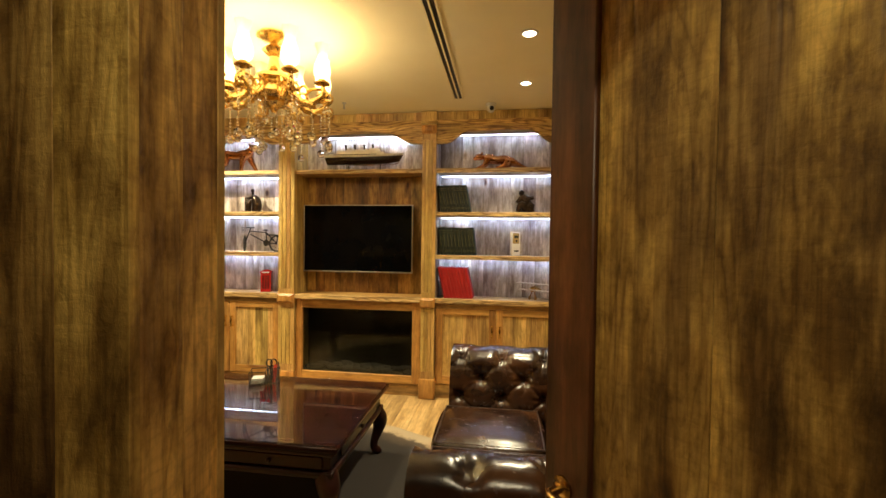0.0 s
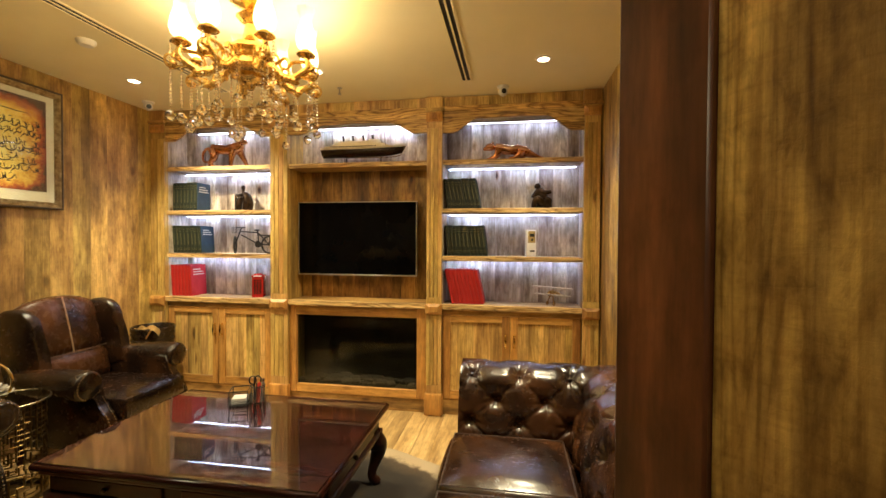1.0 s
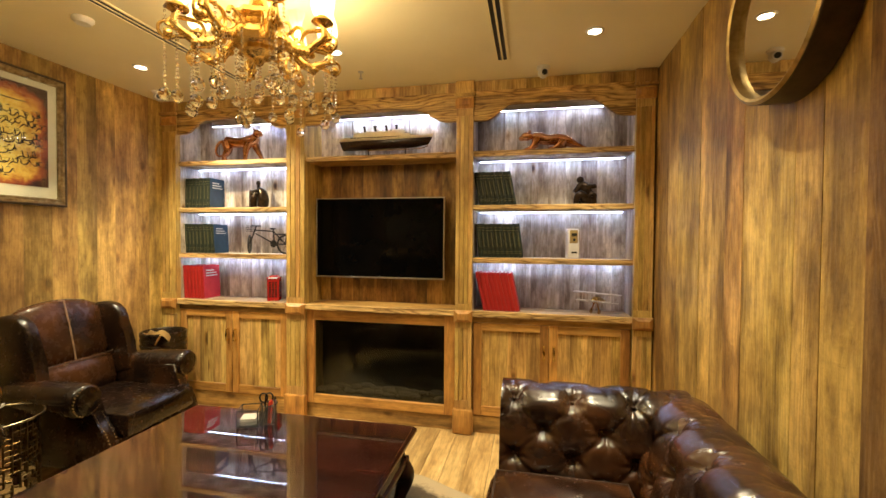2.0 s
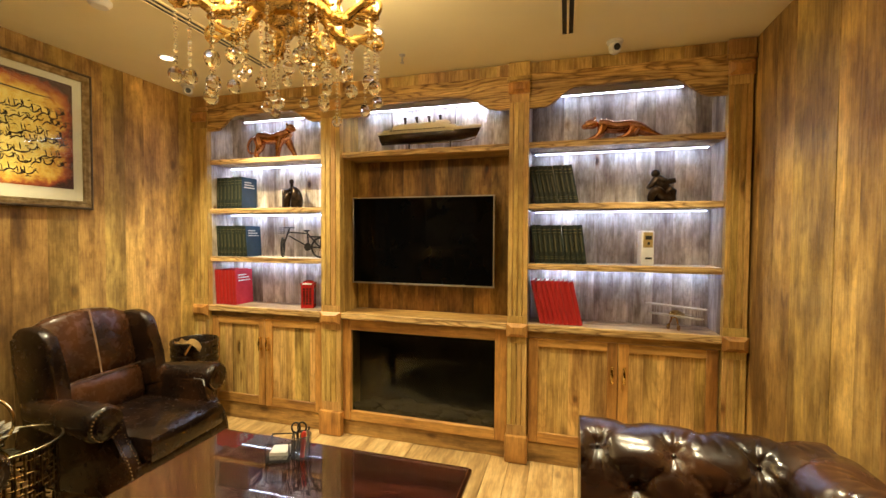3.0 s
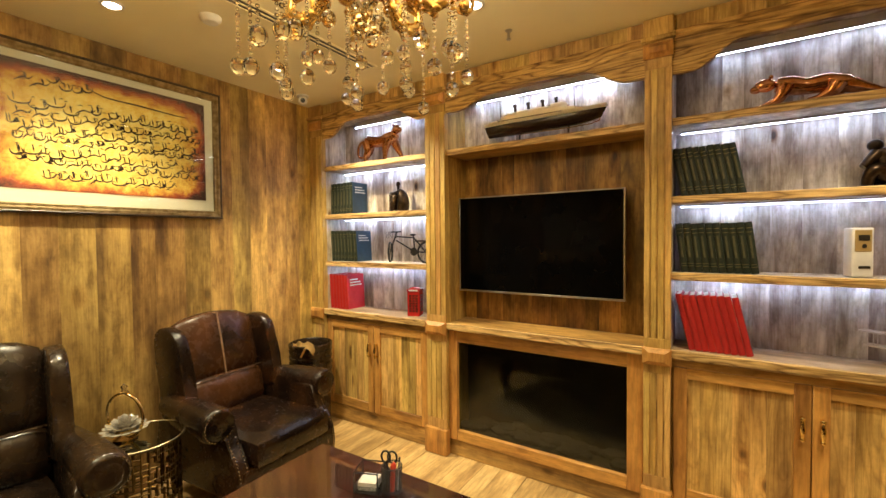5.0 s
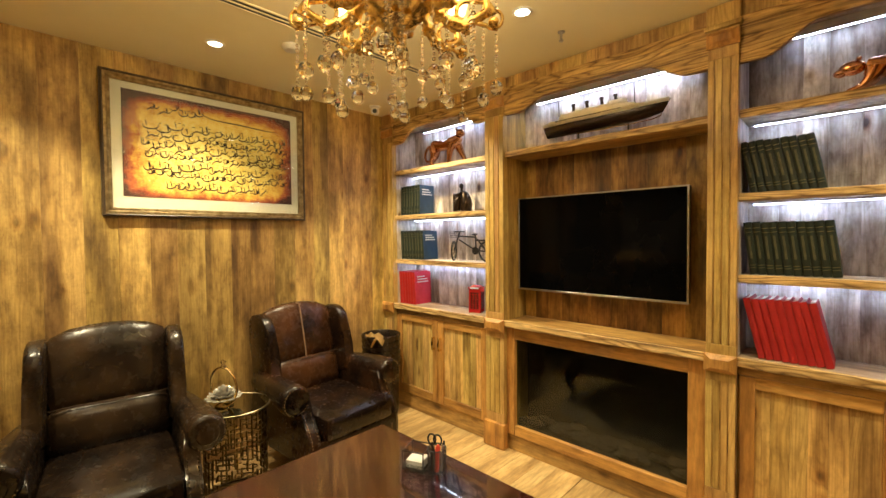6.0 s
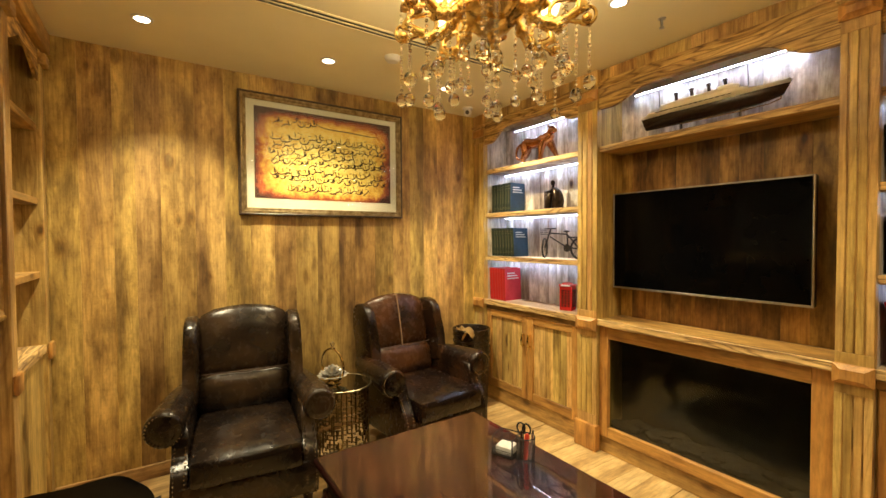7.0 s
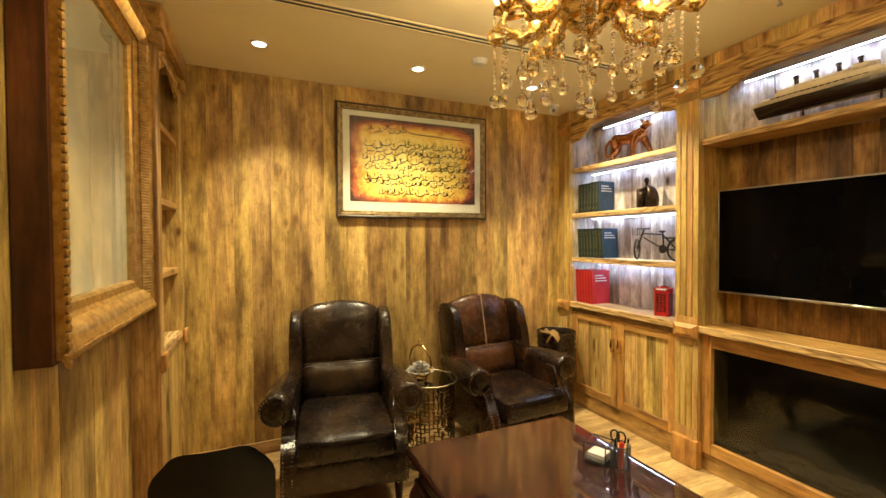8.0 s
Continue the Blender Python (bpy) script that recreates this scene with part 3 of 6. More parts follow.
def valance(parent, x0, x1, lows, y0, y1):
    """A board with a lower edge that swings up to an arch between two tongues."""
    zl, zr, zm = lows
    w = x1 - x0
    pts = [(x0, 2.43)]
    n = 36
    for i in range(n + 1):
        u = i / n
        edge = min(u, 1 - u)
        base = zl + (zr - zl) * u
        s = min(max((edge - 0.07) / 0.19, 0), 1)
        s = s * s * (3 - 2 * s)
        arch = 0.018 * (1 - (2 * u - 1) ** 2)
        pts.append((x0 + w * u, base + (zm - base) * s + arch * s))
    pts.append((x1, 2.43))
    bm = bmesh.new()
    extrude_outline(bm, pts, "y", y0, y1)
    return part("valance", bm, W_VAL, parent, "wavy brushed wooden valance")


def cabinet_door(parent, x0, x1, z0, z1, handle_x):
    d = part("door", bm_box(x0, x0 + 0.06, 3.872, 3.894, z0, z1, bevel=0.003), W_ORANGE, parent, "framed board door")
    part("stile", bm_box(x1 - 0.06, x1, 3.872, 3.894, z0, z1, bevel=0.003), W_ORANGE, d)
    for a, b in ((z0, z0 + 0.07), (z1 - 0.055, z1)):
        part("rail", bm_box(x0 + 0.06, x1 - 0.06, 3.8725, 3.8935, a, b, bevel=0.003), W_ORANGEX, d)
    boards(d, "panel_board", W_CAB, x0 + 0.06, x1 - 0.06, z0 + 0.07, z1 - 0.055, lambda u, v, e: (u, 3.898 - e, v), 0.055, 0.085, thick=0.012, seed=int(x0 * 100) + 900)
    bm = bmesh.new()
    for dz in (-0.045, 0.045):
        tube(bm, [(handle_x, 3.872, 0.585 + dz), (handle_x, 3.852, 0.585 + dz)], 0.008, 8)
        ball(bm, (handle_x, 3.85, 0.585 + dz), 0.011, 8, 6)
    tube(bm, [(handle_x, 3.85, 0.53), (handle_x, 3.846, 0.56), (handle_x, 3.844, 0.585), (handle_x, 3.846, 0.61), (handle_x, 3.85, 0.64)], [0.005, 0.008, 0.011, 0.008, 0.005], 8)
    part("handle", bm, M_GOLD, d, "small brass bar handle")


def display_cabinet(x0, x1, label, seed, lows, strip):
    c = thing("display_cabinet", label, "bookcase", pose(0, 0, 0), "bookcase units")
    for a, b in ((x0 - 0.02, x0), (x1, x1 + 0.02)):
        part("side_panel", bm_box(a, b, 3.895, YB + 0.015, FL, CEIL - 0.004, bevel=0.002), W_BACK, c)
    part("back_panel", bm_box(x0, x1, YB + 0.001, YB + 0.015, TOP - 0.1, CEIL - 0.004), W_BACK, c)
    boards(c, "back_board", W_BACK, x0, x1, TOP, 2.5, lambda u, v, e: (u, YB + 0.001 - e, v), 0.085, 0.13, thick=0.006, seed=seed)
    for z in SHELVES:
        part("shelf", bm_box(x0, x1, YF + 0.002, YB - 0.008, z - 0.036, z, bevel=0.003), W_BACK, c)
        part("shelf_edge", bm_box(x0, x1, YF - 0.014, YF + 0.002, z - 0.038, z + 0.001, bevel=0.004), W_EDGE, c, "brushed pale shelf edge")
    part("counter", bm_box(x0, x1, 3.864, YB - 0.008, TOP - 0.042, TOP, bevel=0.004), wood("counter_board", (0.55, 0.42, 0.28), (0.40, 0.28, 0.17), (0.16, 0.10, 0.06), axis="x", vary=0.1, stain=0.3), c)
    part("counter_edge", bm_box(x0 - 0.005, x1 + 0.005, 3.846, 3.864, TOP - 0.045, TOP + 0.002, bevel=0.005), W_EDGE, c, "brushed pale counter edge")
    part("head_board", bm_box(x0, x1, YF + 0.03, YB, 2.43, 2.45), W_BACK, c)
    valance(c, x0, x1, lows, 3.862, 3.885)
    w = x1 - x0
    led(c, x0 + 0.16 * w, x1 - 0.16 * w, 2.388, 0.042, strip)
    for z in SHELVES:
        led(c, x0 + 0.03, x1 - 0.03, z - 0.0445, 0.008, strip)
    part("carcass", bm_box(x0, x1, 3.9, YB, FL + 0.09, TOP - 0.045), W_CAB, c)
    part("plinth", bm_box(x0, x1, 3.882, 3.9, FL, 0.085, bevel=0.002), W_CABX, c)
    part("top_rail", bm_box(x0, x1, 3.876, 3.9, 0.782, TOP - 0.045, bevel=0.002), W_CABX, c)
    xm = (x0 + x1) / 2
    cabinet_door(c, x0 + 0.012, xm - 0.002, 0.09, 0.779, xm - 0.035)
    cabinet_door(c, xm + 0.002, x1 - 0.012, 0.09, 0.779, xm + 0.035)
    return c


display_cabinet(*BAYS[0], "built-in wooden display cabinet with lit shelves and two doors", 21, (2.275, 2.29, 2.37), M_LED)
display_cabinet(*BAYS[2], "built-in wooden display cabinet with lit shelves, wider than its twin", 22, (2.262, 2.252, 2.36), M_LED_DIM)

# middle unit with the niche for the screen and the fireplace below
x0, x1 = BAYS[1]
c = thing("media_cabinet", "built-in wooden media cabinet with screen niche and fireplace", "cabinet", pose(0, 0, 0), "bookcase units")
for a, b in ((x0 - 0.02, x0), (x1, x1 + 0.02)):
    part("side_panel", bm_box(a, b, 3.895, YB + 0.035, FL, CEIL - 0.004, bevel=0.002), W_CAB, c)
part("back_panel", bm_box(x0, x1, YB + 0.001, YB + 0.015, TOP - 0.1, CEIL - 0.004), W_BACK, c)
boards(c, "back_board", W_BACK, x0, x1, 2.05, 2.5, lambda u, v, e: (u, YB + 0.001 - e, v), 0.09, 0.14, thick=0.006, seed=31)
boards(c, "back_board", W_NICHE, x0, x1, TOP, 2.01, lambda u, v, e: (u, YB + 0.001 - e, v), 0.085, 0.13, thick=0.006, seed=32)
part("shelf", bm_box(x0, x1, 3.884, YB - 0.008, 2.009, 2.045, bevel=0.003), W_CABX, c)
part("shelf_edge", bm_box(x0, x1, 3.868, 3.884, 2.006, 2.046, bevel=0.004), W_EDGE, c)
part("counter", bm_box(x0, x1, 3.858, YB - 0.008, TOP - 0.04, TOP, bevel=0.004), W_CABX, c)
part("counter_edge", bm_box(x0 - 0.005, x1 + 0.005, 3.842, 3.858, TOP - 0.043, TOP + 0.002, bevel=0.005), W_EDGE, c)
part("head_board", bm_box(x0, x1, 3.91, YB, 2.43, 2.45), W_CABX, c)
valance(c, x0, x1, (2.292, 2.266, 2.352), 3.862, 3.885)
led(c, x0 + 0.13, x1 - 0.13, 2.388, 0.042, M_LED_BRIGHT)
part("plinth", bm_box(x0, x1, 3.885, 3.91, FL, 0.066, bevel=0.002), W_CABX, c)
for a, b in ((x0 + 0.004, x0 + 0.068), (x1 - 0.085, x1 - 0.004)):
    part("fireplace_stile", bm_box(a, b, 3.872, 3.91, 0.068, TOP - 0.044, bevel=0.003), W_ORANGE, c)
part("fireplace_rail", bm_box(x0 + 0.068, x1 - 0.085, 3.8725, 3.91, 0.068, 0.137, bevel=0.003), W_ORANGEX, c)
part("fireplace_rail", bm_box(x0 + 0.068, x1 - 0.085, 3.8725, 3.91, 0.742, TOP - 0.044, bevel=0.003), W_ORANGEX, c)
# olive-brown clouds on the firebox back stand in for dim reflections in the pane
part("firebox", bm_box(x0 + 0.02, x1 - 0.02, 4.115, 4.128, 0.05, 0.82), noisy("olive_reflection_tone", (0.005, 0.0045, 0.003), (0.055, 0.045, 0.022), 2.6, 0.9, bump=0.4, bscale=12), c)
bm = bmesh.new()
box(bm, x0 + 0.03, x1 - 0.03, 3.93, 4.115, 0.09, 0.12)
for i in range(46):
    rnd = random.Random(i)
    ball(bm, (x0 + 0.08 + rnd.random() * (x1 - x0 - 0.16), 3.97 + 0.12 * rnd.random(), 0.13 + 0.03 * rnd.random()), 0.025 + 0.03 * rnd.random(), 7, 5, (1.4, 0.9, 0.7))
part("ember_bed", bm, noisy("dark_coals", (0.008, 0.006, 0.004), (0.035, 0.026, 0.015), 14.0, 0.8, bump=0.5), c, "dark unlit coals", 30)
part("fire_glass", bm_box(x0 + 0.066, x1 - 0.083, 3.9, 3.905, 0.135, 0.744), glass("smoked_pane", (0.36, 0.36, 0.30), 0.07, 1.4), c, "dark fireplace pane").visible_shadow = False

# cornice over all three units
t = thing("cornice", "long brushed wooden cornice under the ceiling", "cornice")
boards(t, "frieze_board", W_CAB, XW + 0.004, XE - 0.004, 2.466, CEIL - 0.002, lambda u, v, e: (u, 3.888 - e, v), 0.10, 0.19, thick=0.022, seed=40)
for a, b in BAYS:
    bm = bmesh.new()
    extrude_outline(bm, [(3.886, 2.428), (3.858, 2.43), (3.852, 2.440), (3.846, 2.446), (3.846, 2.456), (3.838, 2.462), (3.838, 2.470), (3.886, 2.470)], "x", a, b)
    part("moulding", bm, W_VAL, t)


def pilaster(x0, x1, label):
    t = thing("pilaster", label, "pilaster", pose((x0 + x1) / 2, 0, 0), "bookcase pilasters")
    w = (x1 - x0) / 2
    y = 3.845
    part("shaft", bm_box(-w, w, y + 0.005, 3.893, FL, 2.44), W_PIL, t)
    for z0, z1 in ((FL, 0.20), (0.74, 0.92), (2.30, 2.44)):
        part("shaft_block", bm_box(-w, w, y, y + 0.009, z0, z1, bevel=0.0015), W_PIL, t)
    edges = [-w, -0.52 * w, 0.0, 0.52 * w, w]
    for z0, z1 in ((0.20, 0.74), (0.92, 2.30)):
        for k in range(4):
            a = edges[k] + (0.0032 if k else 0)
            b = edges[k + 1] - (0.0032 if k < 3 else 0)
            part("fillet", bm_box(a, b, y, y + 0.009, z0, z1, bevel=0.002), W_PIL, t)
    part("base_block", bm_box(-w - 0.012, w + 0.012, y - 0.025, 3.88, FL, 0.135, bevel=0.012, seg=2), W_ORANGE, t)
    for z0, z1 in ((0.785, 0.872), (2.352, 2.425)):
        bm = bmesh.new()
        v0 = [bm.verts.new(q) for q in ((-w - 0.006, y, z0), (w + 0.006, y, z0), (w + 0.006, y, z1), (-w - 0.006, y, z1))]
        v1 = [bm.verts.new(q) for q in ((-w - 0.006, y - 0.012, z0), (w + 0.006, y - 0.012, z0), (w + 0.006, y - 0.012, z1), (-w - 0.006, y - 0.012, z1))]
        v2 = [bm.verts.new(q) for q in ((-w * 0.62, y - 0.03, z0 + 0.022), (w * 0.62, y - 0.03, z0 + 0.022), (w * 0.62, y - 0.03, z1 - 0.022), (-w * 0.62, y - 0.03, z1 - 0.022))]
        for A, B in ((v0, v1), (v1, v2)):
            for i in range(4):
                bm.faces.new((A[i], A[(i + 1) % 4], B[(i + 1) % 4], B[i]))
        bm.faces.new(v2)
        bm.faces.new(v0)
        part("rosette_block", bm, W_ORANGE, t, "raised pyramid block", 20)
    part("capital", bm_box(-w - 0.016, w + 0.016, y - 0.02, 3.89, 2.438, 2.461, bevel=0.006, seg=2), W_PIL, t)
    part("capital", bm_box(-w - 0.008, w + 0.008, y - 0.010, 3.89, 2.462, CEIL - 0.002, bevel=0.004), W_PIL, t)


for a, b in ((XW + 0.01, -3.12), (-2.075, -1.915), (-0.69, -0.565), (0.545, 0.665)):
    pilaster(a, b, "fluted wooden pilaster with raised square blocks")

# ---------------- television ----------------
t = thing("television", "large black flat screen with a thin silver frame, off", "television", pose(-1.353, 4.008, 1.402))
part("housing", bm_box(-0.545, 0.545, 0.004, 0.05, -0.325, 0.325, bevel=0.006), M_BLACK, t)
part("screen", bm_box(-0.537, 0.537, 0.0, 0.006, -0.313, 0.318), M_SCREEN, t, "black glossy screen")
for a in ((-0.547, -0.537, -0.326, 0.326), (0.537, 0.547, -0.326, 0.326)):
    part("bezel", bm_box(a[0], a[1], -0.004, 0.012, a[2], a[3], bevel=0.002), M_STEEL, t)
for a in ((-0.326, -0.313), (0.318, 0.326)):
    part("bezel", bm_box(-0.537, 0.537, -0.0038, 0.012, a[0], a[1], bevel=0.002), M_STEEL, t)
part("wall_mount", bm_box(-0.2, 0.2, 0.05, 0.114, -0.15, 0.15, bevel=0.003), M_BLACK, t)


# ---------------- wing chairs ----------------
def soft(bm, x0, x1, y0, y1, z0, z1, r, bulge=0.0, tilt=None):
    """A cushion: a rounded box with a swelling."""
    b2 = bmesh.new()
    box(b2, x0, x1, y0, y1, z0, z1)
    bmesh.ops.subdivide_edges(b2, edges=b2.edges, cuts=5, use_grid_fill=True)
    c, h = Vector(((x0 + x1) / 2, (y0 + y1) / 2, (z0 + z1) / 2)), Vector(((x1 - x0) / 2, (y1 - y0) / 2, (z1 - z0) / 2))
    for v in b2.verts:
        d = v.co - c
        n = Vector((d.x / h.x, d.y / h.y, d.z / h.z))
        inner = Vector([max(min(d[i], h[i] - r), -(h[i] - r)) for i in range(3)])
        o = d - inner
        if o.length > 1e-6:
            d = inner + o.normalized() * r
        for i in range(3):
            j, k = (i + 1) % 3, (i + 2) % 3
            d[i] += bulge * n[i] * (1 - n[j] ** 2) * (1 - n[k] ** 2)
        v.co = c + d
        if tilt:
            v.co = tilt @ v.co
    me = bpy.data.meshes.new("tmp")
    b2.to_mesh(me)
    b2.free()
    bm.from_mesh(me)
    bpy.data.meshes.remove(me)
    return bm


def wing_chair(m, label, leather, pad, seam):
    t = thing("wing_chair", label, "armchair", m, "leather wing chairs")
    part("seat_cushion", soft(bmesh.new(), -0.24, 0.455, -0.268, 0.268, 0.275, 0.425, 0.03, 0.012), leather, t)
    part("seat_base", soft(bmesh.new(), -0.36, 0.42, -0.33, 0.33, 0.10, 0.29, 0.03), leather, t)
    # back: leaning, in two pads
    lean = Matrix.Translation((-0.24, 0, 0.42)) @ Matrix.Rotation(radians(-14), 4, "Y")
    part("lumbar_pad", soft(bmesh.new(), -0.10, 0.05, -0.27, 0.27, -0.03, 0.22, 0.05, 0.012, lean), pad, t)

    def crown(v):
        v = v.copy()
        if v.z > 0.3:
            v.z += 0.035 * (1 - (v.y / 0.3) ** 2) * (v.z - 0.3) / 0.3
        return v
    bm = soft(bmesh.new(), -0.12, 0.025, -0.275, 0.275, 0.19, 0.60, 0.055, 0.018)
    for v in bm.verts:
        v.co = lean @ crown(v.co)
    part("back_pad", bm, pad, t)
    bm = soft(bmesh.new(), -0.18, -0.07, -0.33, 0.33, -0.32, 0.56, 0.04)
    for v in bm.verts:
        v.co = lean @ crown(v.co)
    part("outer_back", bm, leather, t)
    for s in (-1, 1):
        # wing: a curved upright panel
        out = [(-0.40, 0.42), (-0.10, 0.50), (-0.12, 0.60), (-0.155, 0.70), (-0.165, 0.80), (-0.175, 0.88), (-0.205, 0.945), (-0.26, 0.985), (-0.34, 1.0), (-0.42, 0.99), (-0.47, 0.95)]
        bm = bmesh.new()
        extrude_outline(bm, out, "y", s * 0.268, s * 0.345)
        bmesh.ops.bevel(bm, geom=bm.edges[:], offset=0.022, segments=3, affect="EDGES", profile=0.5)
        part("wing", bm, leather, t)
        # arm: a rolled top that widens to a scroll over a swept front panel
        ax = [(-0.30, 0.338, 0.538, 0.062), (-0.15, 0.350, 0.544, 0.072), (0.0, 0.362, 0.548, 0.082), (0.14, 0.374, 0.546, 0.091), (0.25, 0.382, 0.540, 0.097), (0.288, 0.384, 0.538, 0.092), (0.302, 0.385, 0.537, 0.076)]
        pts, rad = curve([(q[0], s * q[1], q[2]) for q in ax], [q[3] for q in ax], 4)
        part("arm_roll", tube(bmesh.new(), pts, rad, 22), leather, t)
        fr, _ = curve([(0.400, 0, 0.10), (0.412, 0, 0.17), (0.408, 0, 0.24), (0.384, 0, 0.315), (0.338, 0, 0.38), (0.300, 0, 0.44), (0.284, 0, 0.50)], [0] * 7, 4)
        bm = bmesh.new()
        extrude_outline(bm, [(-0.33, 0.10)] + [(q.x, q.z) for q in fr] + [(0.270, 0.56), (-0.33, 0.56)], "y", s * 0.278, s * 0.352)
        bmesh.ops.bevel(bm, geom=[e for e in bm.edges if abs(e.verts[0].co.y - e.verts[1].co.y) < 1e-5], offset=0.026, segments=4, affect="EDGES", profile=0.5)
        part("arm_panel", bm, leather, t, smooth=80)
        part("arm_scroll", ball(bmesh.new(), (0.302, s * 0.385, 0.537), 0.058, 18, 10, (0.16, 1, 1)), leather, t)
        bm = bmesh.new()
        for i in range(26):
            g = radians(-70 + 320 * i / 25)
            ball(bm, (0.299, s * (0.385 - 0.080 * math.cos(g)), 0.537 + 0.080 * math.sin(g)), 0.0058, 6, 4)
        for q0, q1 in zip(fr, fr[1:]):
            if q0.z < 0.44:
                q = q0
                for off in (0.291, 0.339):
                    ball(bm, (q.x - 0.002, s * off, q.z), 0.0058, 6, 4)
        tagged(part("nailhead_trim", bm, M_NAIL, t, "row of small metal nailheads"), kind="stuff")
        for x in (-0.34, 0.36):
            bm = bmesh.new()
            lathe(bm, [(0.017, FL), (0.02, FL + 0.03), (0.03, 0.12)], 10, pose(x, s * 0.3, 0))
            part("leg", bm, W_DARK, t)
    if seam:
        p = [lean @ crown(Vector((0.04 + 0.006 * math.sin(u * 3.1), 0.0, 0.22 + 0.375 * u))) for u in [i / 12 for i in range(13)]]
        p += [lean @ Vector((0.0, 0, 0.637)), lean @ Vector((-0.05, 0, 0.64))]
        part("seam", tube(bmesh.new(), p, 0.006, 6), M_PIPING, t, "pale worn leather seam")
    p = [lean @ Vector((0.046, -0.262 + 0.524 * i / 8, 0.214 + 0.005 * math.sin(i))) for i in range(9)]
    part("piping", tube(bmesh.new(), p, 0.004, 6), M_PIPING_DK, t)
    return t


CH1 = pose(-2.735, 1.775, FL, 0, 0, -8) @ Matrix.Diagonal((0.95, 0.945, 0.96, 1)) @ pose(0, 0, -FL)
CH2 = pose(-2.765, 2.94, FL, 0, 0, 3) @ Matrix.Diagonal((0.9, 0.95, 0.945, 1)) @ pose(0, 0, -FL)
wing_chair(CH1, "dark brown leather wing chair with nailhead trim", M_LEATHER_DK, M_LEATHER_DK, False)
wing_chair(CH2, "mottled brown leather wing chair with a pale centre seam", M_LEATHER, M_LEATHER_RUB, True)


# ---------------- tufted sofa ----------------
def tuft(u, v, a, b):
    """Relief of deep-buttoned leather: dimples at the buttons, pleats between them."""
    p, q = u / a + v / b, u / a - v / b
    P, Q = 2 * round(p / 2), 2 * round(q / 2)
    r = math.hypot(u - a * (P + Q) / 2, v - b * (P - Q) / 2)
    c = min(abs(p - P), abs(q - Q)) * a * b / math.hypot(a, b)
    x, y = u - a * (P + Q) / 2, v - b * (P - Q) / 2
    ang = math.atan2(y, x) + 0.5 * math.sin(7 * u + 11 * v)
    pleat = 0.0060 * (1 - abs(math.sin(4 * ang))) ** 1.5 * (r / 0.028) * math.exp(-(r / 0.052) ** 2)
    return 0.028 * (1 - math.exp(-(r / 0.036) ** 2)) + 0.0045 * (1 - math.exp(-(c / 0.009) ** 2)) - 0.027 - pleat


def roll_profile(s):
    """The section of arm and back: (distance outward, height, normal out, normal up), s from 0 at the seat to 1 at the foot of the outer side."""
    if s < 0.42:
        k = s / 0.42
        return 0.02 + 0.045 * k * k, 0.34 + 0.28 * k, -0.97, 0.2
    if s < 0.80:
        a = radians(180 - 215 * (s - 0.42) / 0.38)
        return 0.165 + 0.10 * math.cos(a), 0.62 + 0.095 * math.sin(a), math.cos(a), math.sin(a)
    k = (s - 0.80) / 0.20
    return 0.247 - 0.02 * k, 0.565 - 0.48 * k, 1.0, 0.0


def rolled_rest(name, parent, place, length, nl, cap):
    """place(l, d, z): a point l along the rest, d outward from the seat, z up."""
    bm = bmesh.new()
    ns = 96

    def fn(u, s):
        d, z, nd, nz = roll_profile(s)
        arc = s * 0.74
        k = min(max((0.70 - s) / 0.12, 0), 1)
        h = tuft(u * length - 0.06, arc - 0.13, 0.128, 0.115) * k
        return place(u * length, d + nd * h, z + nz * h)
    g = sheet(bm, fn, nl, ns)
    for row in ((g[0],) if cap == 0 else (g[-1],) if cap == 1 else (g[0], g[-1])):
        try:
            bm.faces.new(row)
        except ValueError:
            pass
    o = part(name, bm, M_SOFA, parent, "deep-buttoned leather", 60)
    for i in range(-1, 20):
        for j in range(-2, 8):
            if (i + j) % 2:
                continue
            u, arc = 0.128 * i + 0.06, 0.115 * j + 0.13
            s = arc / 0.74
            if 0.03 < u < length - 0.03 and 0.06 < s < 0.62:
                d, z, nd, nz = roll_profile(s)
                part("button", ball(bmesh.new(), place(u, d - nd * 0.023, z - nz * 0.023), 0.0095, 8, 6), M_SOFA, o)
    return o


sofa = thing("tufted_sofa", "dark brown glossy leather sofa with deep-buttoned arms and back", "sofa", pose(0, 0, 0))
rolled_rest("armrest", sofa, lambda l, d, z: (-0.27 + l, 2.575 + d * 1.45, z), 0.82, 160, 0)
rolled_rest("armrest", sofa, lambda l, d, z: (-0.24 + l, 1.585 - d * 1.1, z), 0.80, 160, 0)
rolled_rest("backrest", sofa, lambda l, d, z: (0.27 + d * 1.45, 1.42 + l, z), 1.36, 260, 2)
for y0, y1 in ((2.075, 2.575), (1.585, 2.07)):
    cu = part("seat_cushion", soft(bmesh.new(), -0.29, 0.26, y0 + 0.004, y1 - 0.004, 0.28, 0.425, 0.035, 0.022), M_SOFA, sofa)
    pts = [(-0.277, y0 + 0.02, 0.414), (-0.277, y1 - 0.02, 0.414), (0.25, y1 - 0.02, 0.414), (0.25, y0 + 0.02, 0.414)]
    ring = []
    for i in range(4):
        a, b = Vector(pts[i]), Vector(pts[(i + 1) % 4])
        ring += [a.lerp(b, k / 6) for k in range(6)]
    part("piping", tube(bmesh.new(), ring, 0.0045, 6, True), M_PIPING_DK, cu)
part("seat_base", soft(bmesh.new(), -0.265, 0.60, 1.40, 2.80, 0.06, 0.29, 0.03), M_SOFA, sofa)
